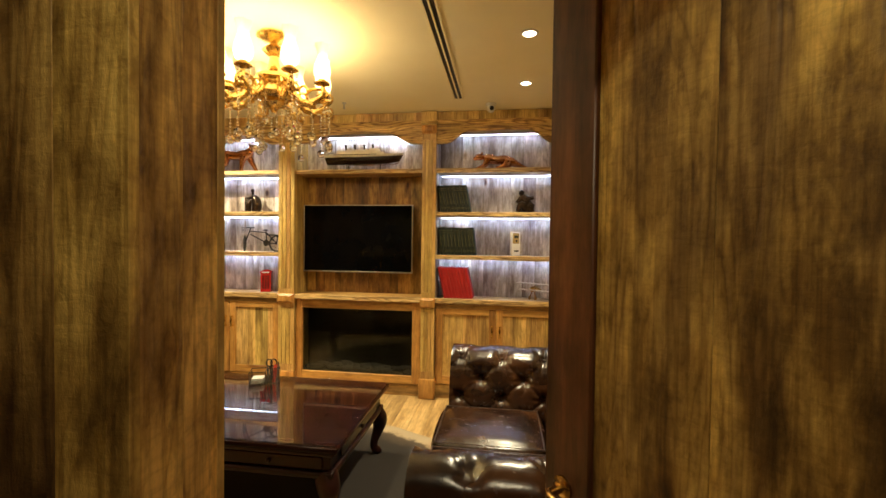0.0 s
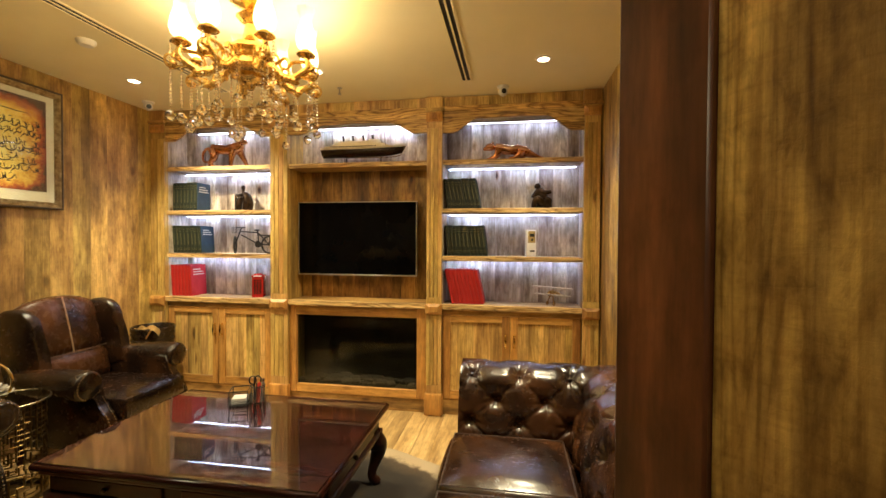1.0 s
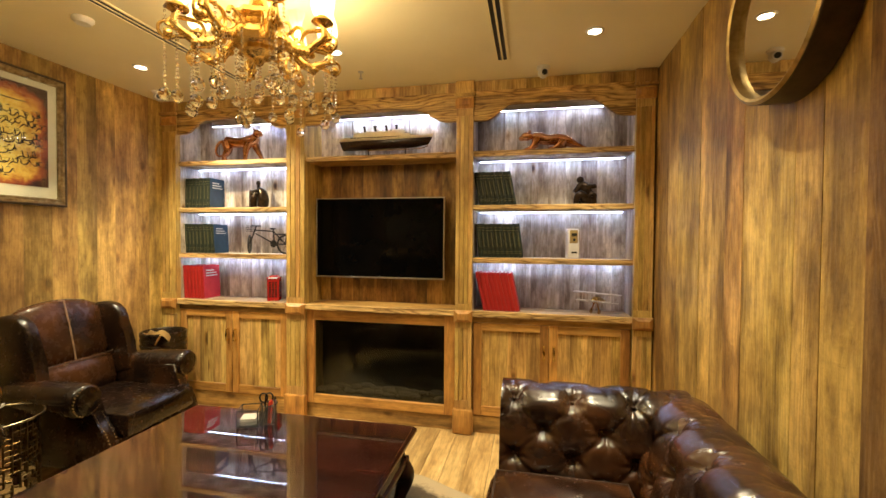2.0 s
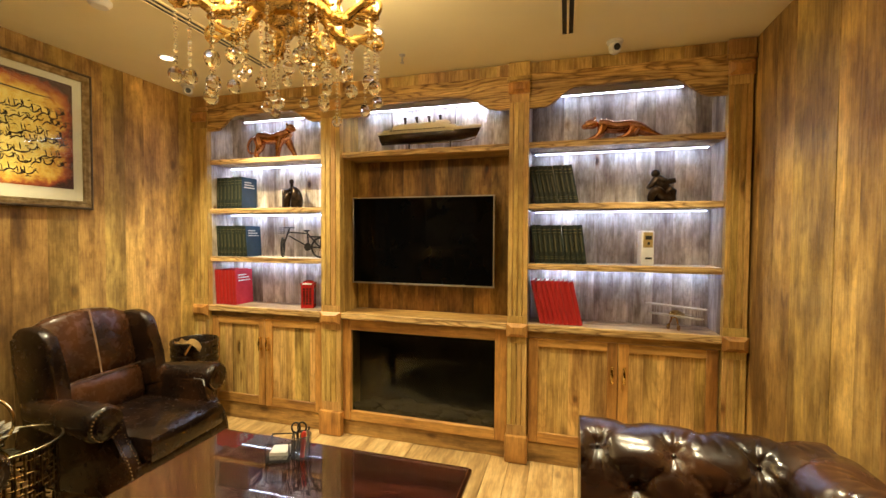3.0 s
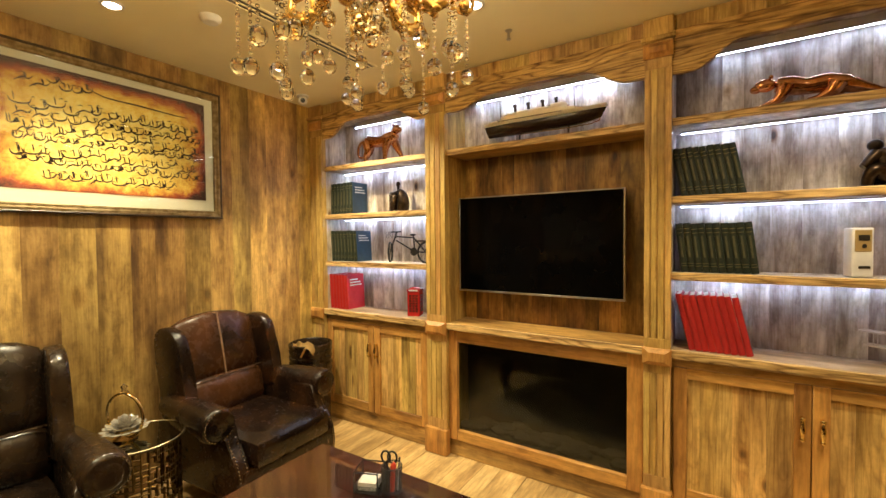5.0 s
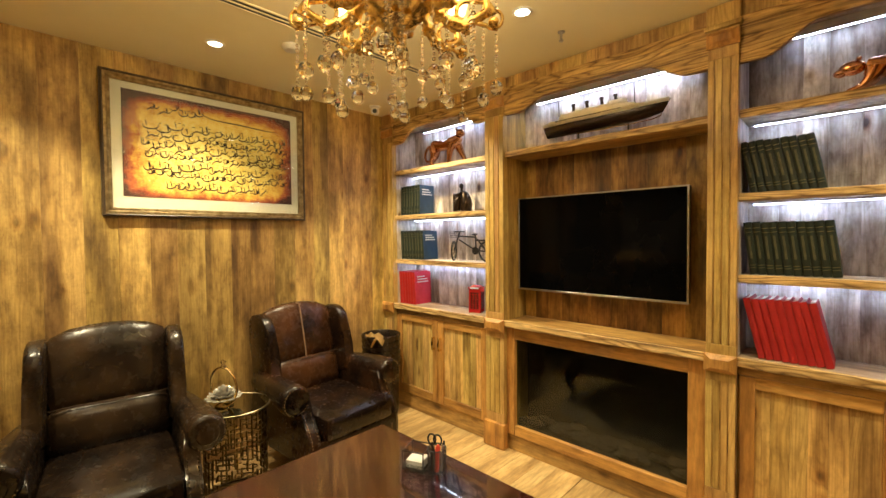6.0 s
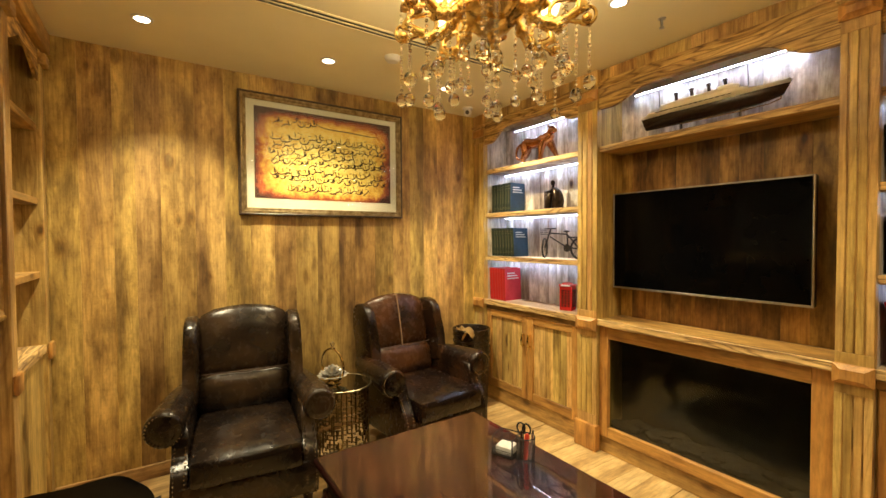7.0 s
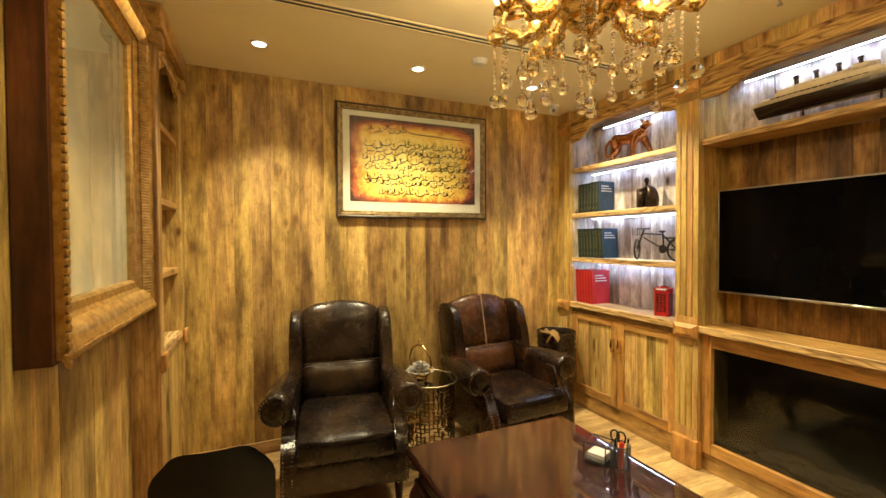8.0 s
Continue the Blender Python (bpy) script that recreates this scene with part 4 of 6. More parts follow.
for x in (-0.2, 0.5):
    for y in (1.42, 2.78):
        part("foot", lathe(bmesh.new(), [(0.02, FL), (0.035, 0.0), (0.03, 0.07)], 12, pose(x, y, 0)), W_DARK, sofa)

# ---------------- low table ----------------
TX0, TX1, TY0, TY1, TZ = -2.05, -0.715, 1.945, 2.885, 0.42
t = thing("coffee_table", "dark mahogany coffee table with carved legs and a glass top", "table", pose(0, 0, 0))
part("tabletop", bm_box(TX0, TX1, TY0, TY1, TZ - 0.036, TZ - 0.007, bevel=0.010, seg=3), W_TOP, t)
part("glass_sheet", bm_box(TX0 + 0.012, TX1 - 0.012, TY0 + 0.012, TY1 - 0.012, TZ - 0.0065, TZ, bevel=0.002), M_PANE, t, "clear glass sheet").visible_shadow = False
part("apron", bm_box(TX0 + 0.05, TX1 - 0.05, TY0 + 0.05, TY1 - 0.05, TZ - 0.14, TZ - 0.036, bevel=0.003), W_DARK, t)
part("moulding", bm_box(TX0 + 0.022, TX1 - 0.022, TY0 + 0.022, TY1 - 0.022, TZ - 0.062, TZ - 0.037, bevel=0.010, seg=3), W_DARK, t)
part("moulding", bm_box(TX0 + 0.03, TX1 - 0.03, TY0 + 0.03, TY1 - 0.03, TZ - 0.175, TZ - 0.14, bevel=0.012, seg=3), W_DARK, t)
for y, d in ((TY0 + 0.05, -1), (TY1 - 0.05, 1)):
    for x in (-1.7, -1.07):
        dr = part("drawer", bm_box(x - 0.27, x + 0.27, min(y, y + d * 0.012), max(y, y + d * 0.012), TZ - 0.13, TZ - 0.07, bevel=0.004), W_DARK, t)
        part("knob", ball(bmesh.new(), (x, y + d * 0.022, TZ - 0.1), 0.012, 10, 8), M_BRONZE, dr)
dr = part("drawer", bm_box(TX1 - 0.05, TX1 - 0.038, 2.12, 2.71, TZ - 0.13, TZ - 0.07, bevel=0.004), W_DARK, t)
part("knob", ball(bmesh.new(), (TX1 - 0.03, 2.415, TZ - 0.1), 0.012, 10, 8), M_BRONZE, dr)
for x, sx in ((TX0 + 0.085, -1), (TX1 - 0.085, 1)):
    for y, sy in ((TY0 + 0.085, -1), (TY1 - 0.085, 1)):
        bm = bmesh.new()
        pth = [(0.0, 0.26), (0.012, 0.23), (0.03, 0.19), (0.032, 0.15), (0.02, 0.10), (0.006, 0.05), (0.004, 0.01), (0.02, FL + 0.022), (0.035, FL + 0.018)]
        tube(bm, *curve([(x + sx * o, y + sy * o, z) for o, z in pth], [0.055, 0.058, 0.055, 0.045, 0.034, 0.026, 0.026, 0.03, 0.018], 4), 14)
        ball(bm, (x + sx * 0.02, y + sy * 0.02, FL + 0.022), 0.032, 12, 8, (1, 1, 0.68))
        part("leg", bm, W_DARK, t, "curved carved leg")

# ---------------- chandelier ----------------
CX, CY = -1.27, 2.36
ch = thing("chandelier", "gilded eight-arm chandelier with glass shades and crystal drops, lit", "chandelier", pose(CX, CY, 0))
part("canopy", lathe(bmesh.new(), [(0.0001, CEIL), (0.085, CEIL), (0.09, CEIL - 0.012), (0.078, CEIL - 0.022), (0.05, CEIL - 0.03), (0.02, CEIL - 0.05)], 28), M_GOLD, ch)
for i in range(14):
    a = 2 * math.pi * i / 14
    part("canopy_bead", ball(bmesh.new(), (0.086 * math.cos(a), 0.086 * math.sin(a), CEIL - 0.014), 0.012, 8, 6), M_CRYSTAL, ch)
prof = [(r * 1.3, z) for r, z in [(0.012, 2.52), (0.014, 2.50), (0.034, 2.485), (0.05, 2.465), (0.036, 2.445), (0.018, 2.43), (0.022, 2.40), (0.03, 2.36), (0.05, 2.335), (0.07, 2.32), (0.075, 2.30), (0.055, 2.285),
        (0.06, 2.26), (0.085, 2.235), (0.09, 2.215), (0.075, 2.195), (0.05, 2.18), (0.055, 2.165), (0.04, 2.15), (0.02, 2.14), (0.012, 2.12), (0.0001, 2.11)]]
part("stem", lathe(bmesh.new(), prof, 28, wob=lambda a, z: 1 + 0.06 * math.cos(8 * a) * (1 if 2.15 < z < 2.35 else 0)), M_GOLD, ch, "turned gilded stem")


def strand(parent, x, y, z0, length, drop, r=0.0062):
    bm = bmesh.new()
    z, k = z0, 0
    while z > z0 - length + drop:
        rr = r * (1.25 if k % 4 == 3 else 1.0)
        bmesh.ops.create_icosphere(bm, subdivisions=1, radius=rr, matrix=pose(x, y, z))
        z -= rr * 2.6
        k += 1
    st = tagged(part("crystal_strand", bm, M_CRYSTAL, parent, "string of clear beads", 0), kind="stuff")
    part("drop", ball(bmesh.new(), (x, y, z - drop * 0.9), drop, 10, 8, (1, 1, 1.12)), M_CRYSTAL, st, "faceted clear drop", 0)
    return st


R = 0.29
for i in range(8):
    a = 2 * math.pi * i / 8
    ca, sa = math.cos(a), math.sin(a)
    rnd = random.Random(i)

    def at(r, z, side=0.0):
        r = r * 0.84 if r < R else r
        return (ca * r - sa * side, sa * r + ca * side, z)
    bm = bmesh.new()
    path = [at(0.06, 2.225), at(0.10, 2.235), at(0.15, 2.215), at(0.20, 2.175), at(0.255, 2.155), at(0.285, 2.165), at(R + 0.005, 2.20), at(R + 0.008, 2.235), at(R, 2.262)]
    tube(bm, *curve(path, [0.023, 0.019, 0.017, 0.018, 0.020, 0.018, 0.015, 0.013, 0.012]), 12)
    for k, (d, z, w) in enumerate(((0.11, 2.225, 0.024), (0.17, 2.19, 0.020), (0.22, 2.16, 0.022), (0.27, 2.148, 0.022), (0.32, 2.165, 0.019))):
        for e in (-1, 1):
            lf = bmesh.new()
            ball(lf, (0, 0, 0), 1.0, 8, 6, (w, 0.011, 0.016))
            bmesh.ops.transform(lf, matrix=pose(*at(d, z, e * 0.013), 0, -28 + 14 * k, math.degrees(a) + e * 24), verts=lf.verts)
            tmp = bpy.data.meshes.new("leaf")
            lf.to_mesh(tmp)
            lf.free()
            bm.from_mesh(tmp)
            bpy.data.meshes.remove(tmp)
    sc = [at(0.27 + 0.052 * math.cos(k) * (1 - k / 9), 2.195 + 0.052 * math.sin(k) * (1 - k / 9)) for k in [0.35 * j for j in range(18)]]
    tube(bm, sc, [0.010 - 0.0003 * j for j in range(18)], 8)
    sc = [at(0.325 - 0.040 * math.cos(k) * (1 - k / 9), 2.185 - 0.044 * math.sin(k) * (1 - k / 9)) for k in [0.35 * j for j in range(18)]]
    tube(bm, sc, [0.008 - 0.0002 * j for j in range(18)], 8)
    sc = [at(0.20 + 0.036 * math.cos(k) * (1 - k / 9), 2.235 + 0.036 * math.sin(k) * (1 - k / 9), 0.012) for k in [0.35 * j for j in range(16)]]
    tube(bm, sc, [0.009 - 0.0003 * j for j in range(16)], 8)
    sc = [at(0.15 - 0.04 * math.cos(k) * (1 - k / 9), 2.25 + 0.04 * math.sin(k) * (1 - k / 9)) for k in [0.35 * j for j in range(16)]]
    tube(bm, sc, [0.008 - 0.0003 * j for j in range(16)], 8)
    for d in (0.12, 0.18, 0.235, 0.30):
        ball(bm, at(d, 2.17 + 0.05 * abs(d - 0.24) / 0.12), 0.014, 8, 6, (1.2, 1.2, 0.8))
    arm = part("arm", bm, M_GOLD, ch, "scrolled gilded arm")
    m = pose(*at(R, 0))
    part("drip_pan", lathe(bmesh.new(), [(0.008, 2.255), (0.018, 2.262), (0.030, 2.270), (0.040, 2.266), (0.038, 2.274), (0.02, 2.28), (0.018, 2.29)], 20, m, wob=lambda q, z: 1 + 0.12 * abs(math.sin(3 * q))), M_BRASS, arm, "leaf-shaped brass drip pan")
    sh = part("shade", lathe(bmesh.new(), [(0.022, 2.288), (0.040, 2.305), (0.047, 2.335), (0.043, 2.37), (0.030, 2.41), (0.027, 2.435), (0.036, 2.47), (0.042, 2.485)], 22, m, wob=lambda q, z: 1 + (0.10 * math.cos(6 * q) if z > 2.46 else 0.02 * math.cos(12 * q)), cap=False), M_SHADE, arm, "frosted flower-shaped glass shade")
    sh.visible_shadow = False
    fx, fy, _ = at(R, 0)
    bl = part("bulb", lathe(bmesh.new(), [(0.0001, 2.29), (0.012, 2.295), (0.017, 2.325), (0.012, 2.36), (0.0001, 2.38)], 12, m), M_BULB, arm, "glowing candle bulb")
    bl.visible_shadow = False
    lamp("bulb_light", "POINT", BULB_W, pose(CX + fx, CY + fy, 2.335), BULB_C, 0.02)
    strand(ch, *at(R + 0.04, 2.262), 0.29 + 0.05 * rnd.random(), 0.027 - 0.006 * rnd.random())
    strand(ch, *at(R + 0.001, 2.25, 0.035), 0.27 + 0.06 * rnd.random(), 0.022)
    strand(ch, *at(0.27, 2.135), 0.14 + 0.06 * rnd.random(), 0.024)
    strand(ch, *at(0.17, 2.20, 0.03), 0.17 + 0.09 * rnd.random(), 0.02)
    if i % 2:
        strand(ch, *at(0.10, 2.16, -0.01), 0.14 + 0.06 * rnd.random(), 0.020)

# ---------------- framed calligraphy ----------------
PX = XW + 0.004
pic = thing("framed_calligraphy", "framed golden calligraphy print with red burnt edges and pale mount", "picture", pose(0, 0, 0))


def frame_side(parent, name, corners, prof, mat, put, label=""):
    """A mitred moulding round a rectangle: prof gives (inward, forward) pairs; put(u, v, d) the place."""
    (u0, v0), (u1, v1) = corners
    bm = bmesh.new()
    rings = []
    for w, d in prof:
        rings.append([bm.verts.new(put(*q, d)) for q in ((u0 + w, v0 + w), (u1 - w, v0 + w), (u1 - w, v1 - w), (u0 + w, v1 - w))])
    for A, B in zip(rings, rings[1:] + rings[:1]):
        for i in range(4):
            bm.faces.new((A[i], A[(i + 1) % 4], B[(i + 1) % 4], B[i]))
    return part(name, bm, mat, parent, label, 25)


def on_west(u, v, d):
    return (PX + d, u, v)


M_FRAME = noisy("aged_silver_gold", (0.20, 0.14, 0.06), (0.42, 0.32, 0.17), 25.0, 0.35, metal=0.7, bump=0.2)
M_FRAME_DK = noisy("dark_frame_edge", (0.04, 0.025, 0.012), (0.08, 0.05, 0.025), 20.0, 0.4)
Y0, Y1, Z0, Z1 = 1.828, 3.068, 1.594, 2.436
frame_side(pic, "outer_frame", ((Y0, Z0), (Y1, Z1)), [(0, 0), (0, 0.03), (0.008, 0.036), (0.014, 0.032), (0.014, 0)], M_FRAME_DK, on_west)
frame_side(pic, "frame", ((Y0 + 0.014, Z0 + 0.014), (Y1 - 0.014, Z1 - 0.014)), [(0, 0), (0, 0.030), (0.012, 0.032), (0.022, 0.022), (0.03, 0.024), (0.036, 0.018), (0.036, 0)], M_FRAME, on_west, "aged gilt frame")
bm = bm_box(0.004, 0.010, Y0 + 0.04, Y1 - 0.04, Z0 + 0.04, Z1 - 0.04)
bmesh.ops.translate(bm, verts=bm.verts, vec=(PX, 0, 0))
part("mount", bm, noisy("cream_mount", (0.60, 0.53, 0.40), (0.64, 0.57, 0.44), 6.0, 0.8), pic, "pale cream mount")


def parchment():
    m, nt, bsdf = mat_new("burnt_gold_print")
    L = nt.links.new
    tc = nt.nodes.new("ShaderNodeTexCoord")
    sep = nt.nodes.new("ShaderNodeSeparateXYZ")
    L(tc.outputs["Object"], sep.inputs[0])
    n = add(nt, "ShaderNodeTexNoise", Scale=16.0, Detail=9.0, Roughness=0.75)
    L(tc.outputs["Object"], n.inputs["Vector"])

    def edge(sock, centre, half):
        a = nt.nodes.new("ShaderNodeMath")
        a.operation = "SUBTRACT"
        L(sock, a.inputs[0])
        a.inputs[1].default_value = centre
        b = nt.nodes.new("ShaderNodeMath")
        b.operation = "ABSOLUTE"
        L(a.outputs[0], b.inputs[0])
        c = nt.nodes.new("ShaderNodeMath")
        c.operation = "DIVIDE"
        L(b.outputs[0], c.inputs[0])
        c.inputs[1].default_value = half
        p = nt.nodes.new("ShaderNodeMath")
        p.operation = "POWER"
        L(c.outputs[0], p.inputs[0])
        p.inputs[1].default_value = 6.0
        return p.outputs[0]
    s = nt.nodes.new("ShaderNodeMath")
    L(edge(sep.outputs[1], (Y0 + Y1) / 2, 0.52), s.inputs[0])
    L(edge(sep.outputs[2], (Z0 + Z1) / 2, 0.315), s.inputs[1])
    k = nt.nodes.new("ShaderNodeMath")
    k.operation = "MULTIPLY_ADD"
    L(n.outputs["Fac"], k.inputs[0])
    k.inputs[1].default_value = 1.75
    L(s.outputs[0], k.inputs[2])
    c = ramp(nt, [(0.36, (0.82, 0.64, 0.20)), (0.49, (0.76, 0.51, 0.10)), (0.61, (0.62, 0.32, 0.04)), (0.72, (0.40, 0.10, 0.016)), (0.84, (0.24, 0.035, 0.01)), (0.97, (0.05, 0.012, 0.006))])
    h = nt.nodes.new("ShaderNodeMath")
    h.operation = "MULTIPLY"
    L(k.outputs[0], h.inputs[0])
    h.inputs[1].default_value = 0.5
    L(h.outputs[0], c.inputs[0])
    L(c.outputs[0], bsdf.inputs["Base Color"])
    bsdf.inputs["Roughness"].default_value = 0.6
    return m


bm = bm_box(PX + 0.010, PX + 0.012, 1.93, 2.966, 1.714, 2.346)
part("print", bm, parchment(), pic, "golden print with dark red burnt edges", 0)
M_INK = noisy("dark_ink", (0.03, 0.016, 0.008), (0.06, 0.03, 0.012), 30.0, 0.7)
rnd = random.Random(11)


def pen(bm, pts, wide):
    """A flat curved pen bar, thick in its middle and thin at its ends."""
    line, _ = curve([(0, y, z) for y, z in pts], [0] * len(pts), 4)
    n = len(line)
    left, right = [], []
    for i, p in enumerate(line):
        d = (line[min(i + 1, n - 1)] - line[max(i - 1, 0)]).normalized()
        w = wide * (0.22 + 0.78 * math.sin(math.pi * i / (n - 1)))
        left.append((p.y - d.z * w, p.z + d.y * w))
        right.append((p.y + d.z * w, p.z - d.y * w))
    extrude_outline(bm, left + right[::-1], "x", PX + 0.012, PX + 0.0132)


def word(y, z, w, tall):
    bm = bmesh.new()
    k = rnd.choice((0, 1, 2))
    if k == 0:
        pen(bm, [(y, z + 0.010), (y + 0.12 * w, z - 0.010), (y + 0.5 * w, z - 0.016), (y + 0.9 * w, z - 0.006), (y + w, z + 0.016)], 0.0042)
    elif k == 1:
        pen(bm, [(y + w, z + 0.014), (y + 0.75 * w, z - 0.004), (y + 0.4 * w, z), (y + 0.1 * w, z - 0.012), (y - 0.1 * w, z - 0.026)], 0.0040)
    else:
        pen(bm, [(y + w, z), (y + 0.8 * w, z + 0.018), (y + 0.62 * w, z), (y + 0.3 * w, z - 0.008), (y, z + 0.004)], 0.0040)
    for _ in range(rnd.choice((1, 2, 2))):
        u = y + rnd.uniform(0.1, 0.95) * w
        pen(bm, [(u, z - 0.004), (u - 0.002, z + 0.5 * tall), (u - 0.006, z + tall)], 0.0028)
    for _ in range(2):
        u, e = y + rnd.uniform(0, w), z + rnd.uniform(0.5, 1.0) * tall * rnd.choice((1, 1, -0.7))
        g = rnd.uniform(0.008, 0.016)
        pen(bm, [(u, e), (u + g, e + 0.005), (u + 1.8 * g, e + 0.002)], 0.0022)
    part("writing_bar", bm, M_INK, pic, smooth=0)


for row, (ya, ye) in enumerate(((2.06, 2.36), (2.03, 2.88), (2.02, 2.88), (2.03, 2.87), (2.14, 2.74))):
    zc, y = 2.262 - 0.118 * row, ya
    while y < ye:
        w = rnd.uniform(0.045, 0.085)
        word(y, zc + rnd.uniform(-0.016, 0.016), w, 0.036 if row else 0.026)
        if row in (1, 2, 3):
            word(y + 0.02, zc - 0.05 + rnd.uniform(-0.008, 0.008), w * 0.8, 0.022)
        y += w * rnd.uniform(0.72, 0.92)
bm = bmesh.new()
pen(bm, [(2.34, 2.285), (2.42, 2.252), (2.60, 2.246), (2.78, 2.236), (2.86, 2.240)], 0.004)
part("writing_bar", bm, M_INK, pic, smooth=0)
part("glazing", bm_box(PX + 0.017, PX + 0.019, Y0 + 0.045, Y1 - 0.045, Z0 + 0.045, Z1 - 0.045), M_PANE, pic, "clear picture glass").visible_shadow = False

# ---------------- large gilt frame on the wall by the door ----------------
GX0, GX1, GZ0, GZ1 = -2.56, -1.50, 1.10, 2.44
gf = thing("gilt_framed_picture", "large picture with a pale canvas in a carved gilt frame", "picture", pose(0, 0, 0))


def on_south(u, v, d):
    return (u, YS + 0.002 + d, v)


M_GILT = noisy("carved_gilt", (0.42, 0.26, 0.07), (0.68, 0.46, 0.17), 30.0, 0.36, metal=0.75, bump=0.5, bscale=110)
frame_side(gf, "box_frame", ((GX0, GZ0), (GX1, GZ1)), [(0, 0), (0, 0.075), (0.03, 0.08), (0.03, 0)], W_STILE, on_south, "brown box frame")
frame_side(gf, "carved_frame", ((GX0 + 0.012, GZ0 + 0.012), (GX1 - 0.012, GZ1 - 0.012)), [(0.0, 0.078), (0.0, 0.098), (0.02, 0.104), (0.045, 0.092), (0.075, 0.07), (0.10, 0.05), (0.125, 0.047), (0.135, 0.036), (0.14, 0.0), (0.03, 0.02)], M_GILT, on_south, "carved gilt moulding")
bm = bmesh.new()
for a, b, c, d in ((GX0, GX1, GZ0, None), (GX0, GX1, GZ1, None), (GZ0, GZ1, GX0, 1), (GZ0, GZ1, GX1, 1)):
    n = int((b - a) / 0.024)
    for i in range(n + 1):
        u = a + (b - a) * i / n
        inx = 0.018 if c in (GX0, GZ0) else -0.018
        p = on_south(u, c + inx, 0.102) if d is None else on_south(c + inx, u, 0.102)
        ball(bm, p, 0.0125, 6, 4, (1, 0.8, 1))
tagged(part("bead_edge", bm, M_GILT, gf, "row of carved gilt beads"), kind="stuff")
bm = bmesh.new()
for x, sx in ((GX0 + 0.075, 1), (GX1 - 0.075, -1)):
    for i in range(90):
        z = GZ0 + 0.075 + (GZ1 - GZ0 - 0.15) * i / 89
        tube(bm, [on_south(x - sx * 0.022, z, 0.090), on_south(x, z, 0.084), on_south(x + sx * 0.024, z, 0.066)], 0.0055, 5)
for z, sz in ((GZ0 + 0.075, 1), (GZ1 - 0.075, -1)):
    for i in range(70):
        x = GX0 + 0.075 + (GX1 - GX0 - 0.15) * i / 69
        tube(bm, [on_south(x, z - sz * 0.022, 0.090), on_south(x, z, 0.084), on_south(x, z + sz * 0.024, 0.066)], 0.0055, 5)
tagged(part("rib_edge", bm, M_GILT, gf, "carved gilt ribs"), kind="stuff")
bm = bm_box(GX0 + 0.14, GX1 - 0.14, YS + 0.012, YS + 0.02, GZ0 + 0.14, GZ1 - 0.14)
part("canvas", bm, noisy("pale_canvas", (0.44, 0.39, 0.27), (0.60, 0.54, 0.40), 2.2, 0.35, detail=3.0), gf, "pale mottled canvas")
bm = bm_box(GX0 + 0.14, GX1 - 0.14, YS + 0.028, YS + 0.031, GZ0 + 0.14, GZ1 - 0.14)
part("glazing", bm, M_PANE, gf, "clear picture glass").visible_shadow = False

# ---------------- bookcase in the recess beside it ----------------
c = thing("recessed_bookcase", "tall wooden bookcase with empty shelves set in a recess", "bookcase", pose(0, 0, 0))
bx0, bx1 = XW + 0.004, RX1 - 0.004
boards(c, "back_board", W_BACK, bx0 + 0.08, bx1 - 0.08, TOP, 2.40, lambda u, v, e: (u, 0.505 + e, v), 0.085, 0.13, thick=0.006, seed=61)
for a, b in ((bx0, bx0 + 0.085), (bx1 - 0.085, bx1)):
    part("pilaster", bm_box(a, b, 0.505, 0.868, FL, 2.44, bevel=0.004), W_CAB, c)
    part("rosette_block", bm_box(a - 0.0, b + 0.004, 0.868, 0.888, 0.785, 0.872, bevel=0.009, seg=2), W_ORANGE, c)
    part("capital", bm_box(a - 0.002, b + 0.012, 0.84, 0.895, 2.36, 2.42, bevel=0.006), W_CABX, c)
part("valance", extrude_outline(bmesh.new(), [(bx0 + 0.085, 2.43), (bx0 + 0.085, 2.27)] + [(bx0 + 0.085 + (bx1 - bx0 - 0.17) * i / 12, 2.27 + 0.09 * min(1, 3 * min(i, 12 - i) / 12)) for i in range(1, 12)] + [(bx1 - 0.085, 2.27), (bx1 - 0.085, 2.43)], "y", 0.845, 0.862), W_VAL, c)
part("cornice", bm_box(bx0, bx1 + 0.01, 0.51, 0.90, 2.44, CEIL - 0.003, bevel=0.006), W_CABX, c)
for z in SHELVES:
    part("shelf", bm_box(bx0 + 0.085, bx1 - 0.085, 0.511, 0.848, z - 0.036, z, bevel=0.004), W_CABX, c)
part("counter", bm_box(bx0 + 0.085, bx1 - 0.085, 0.511, 0.865, TOP - 0.042, TOP, bevel=0.004), W_EDGE, c)
part("door", bm_box(bx0 + 0.087, bx1 - 0.087, 0.83, 0.85, 0.07, TOP - 0.044, bevel=0.004), W_CAB, c)
part("plinth", bm_box(bx0 + 0.085, bx1 - 0.085, 0.6, 0.84, FL, 0.068), W_CABX, c)

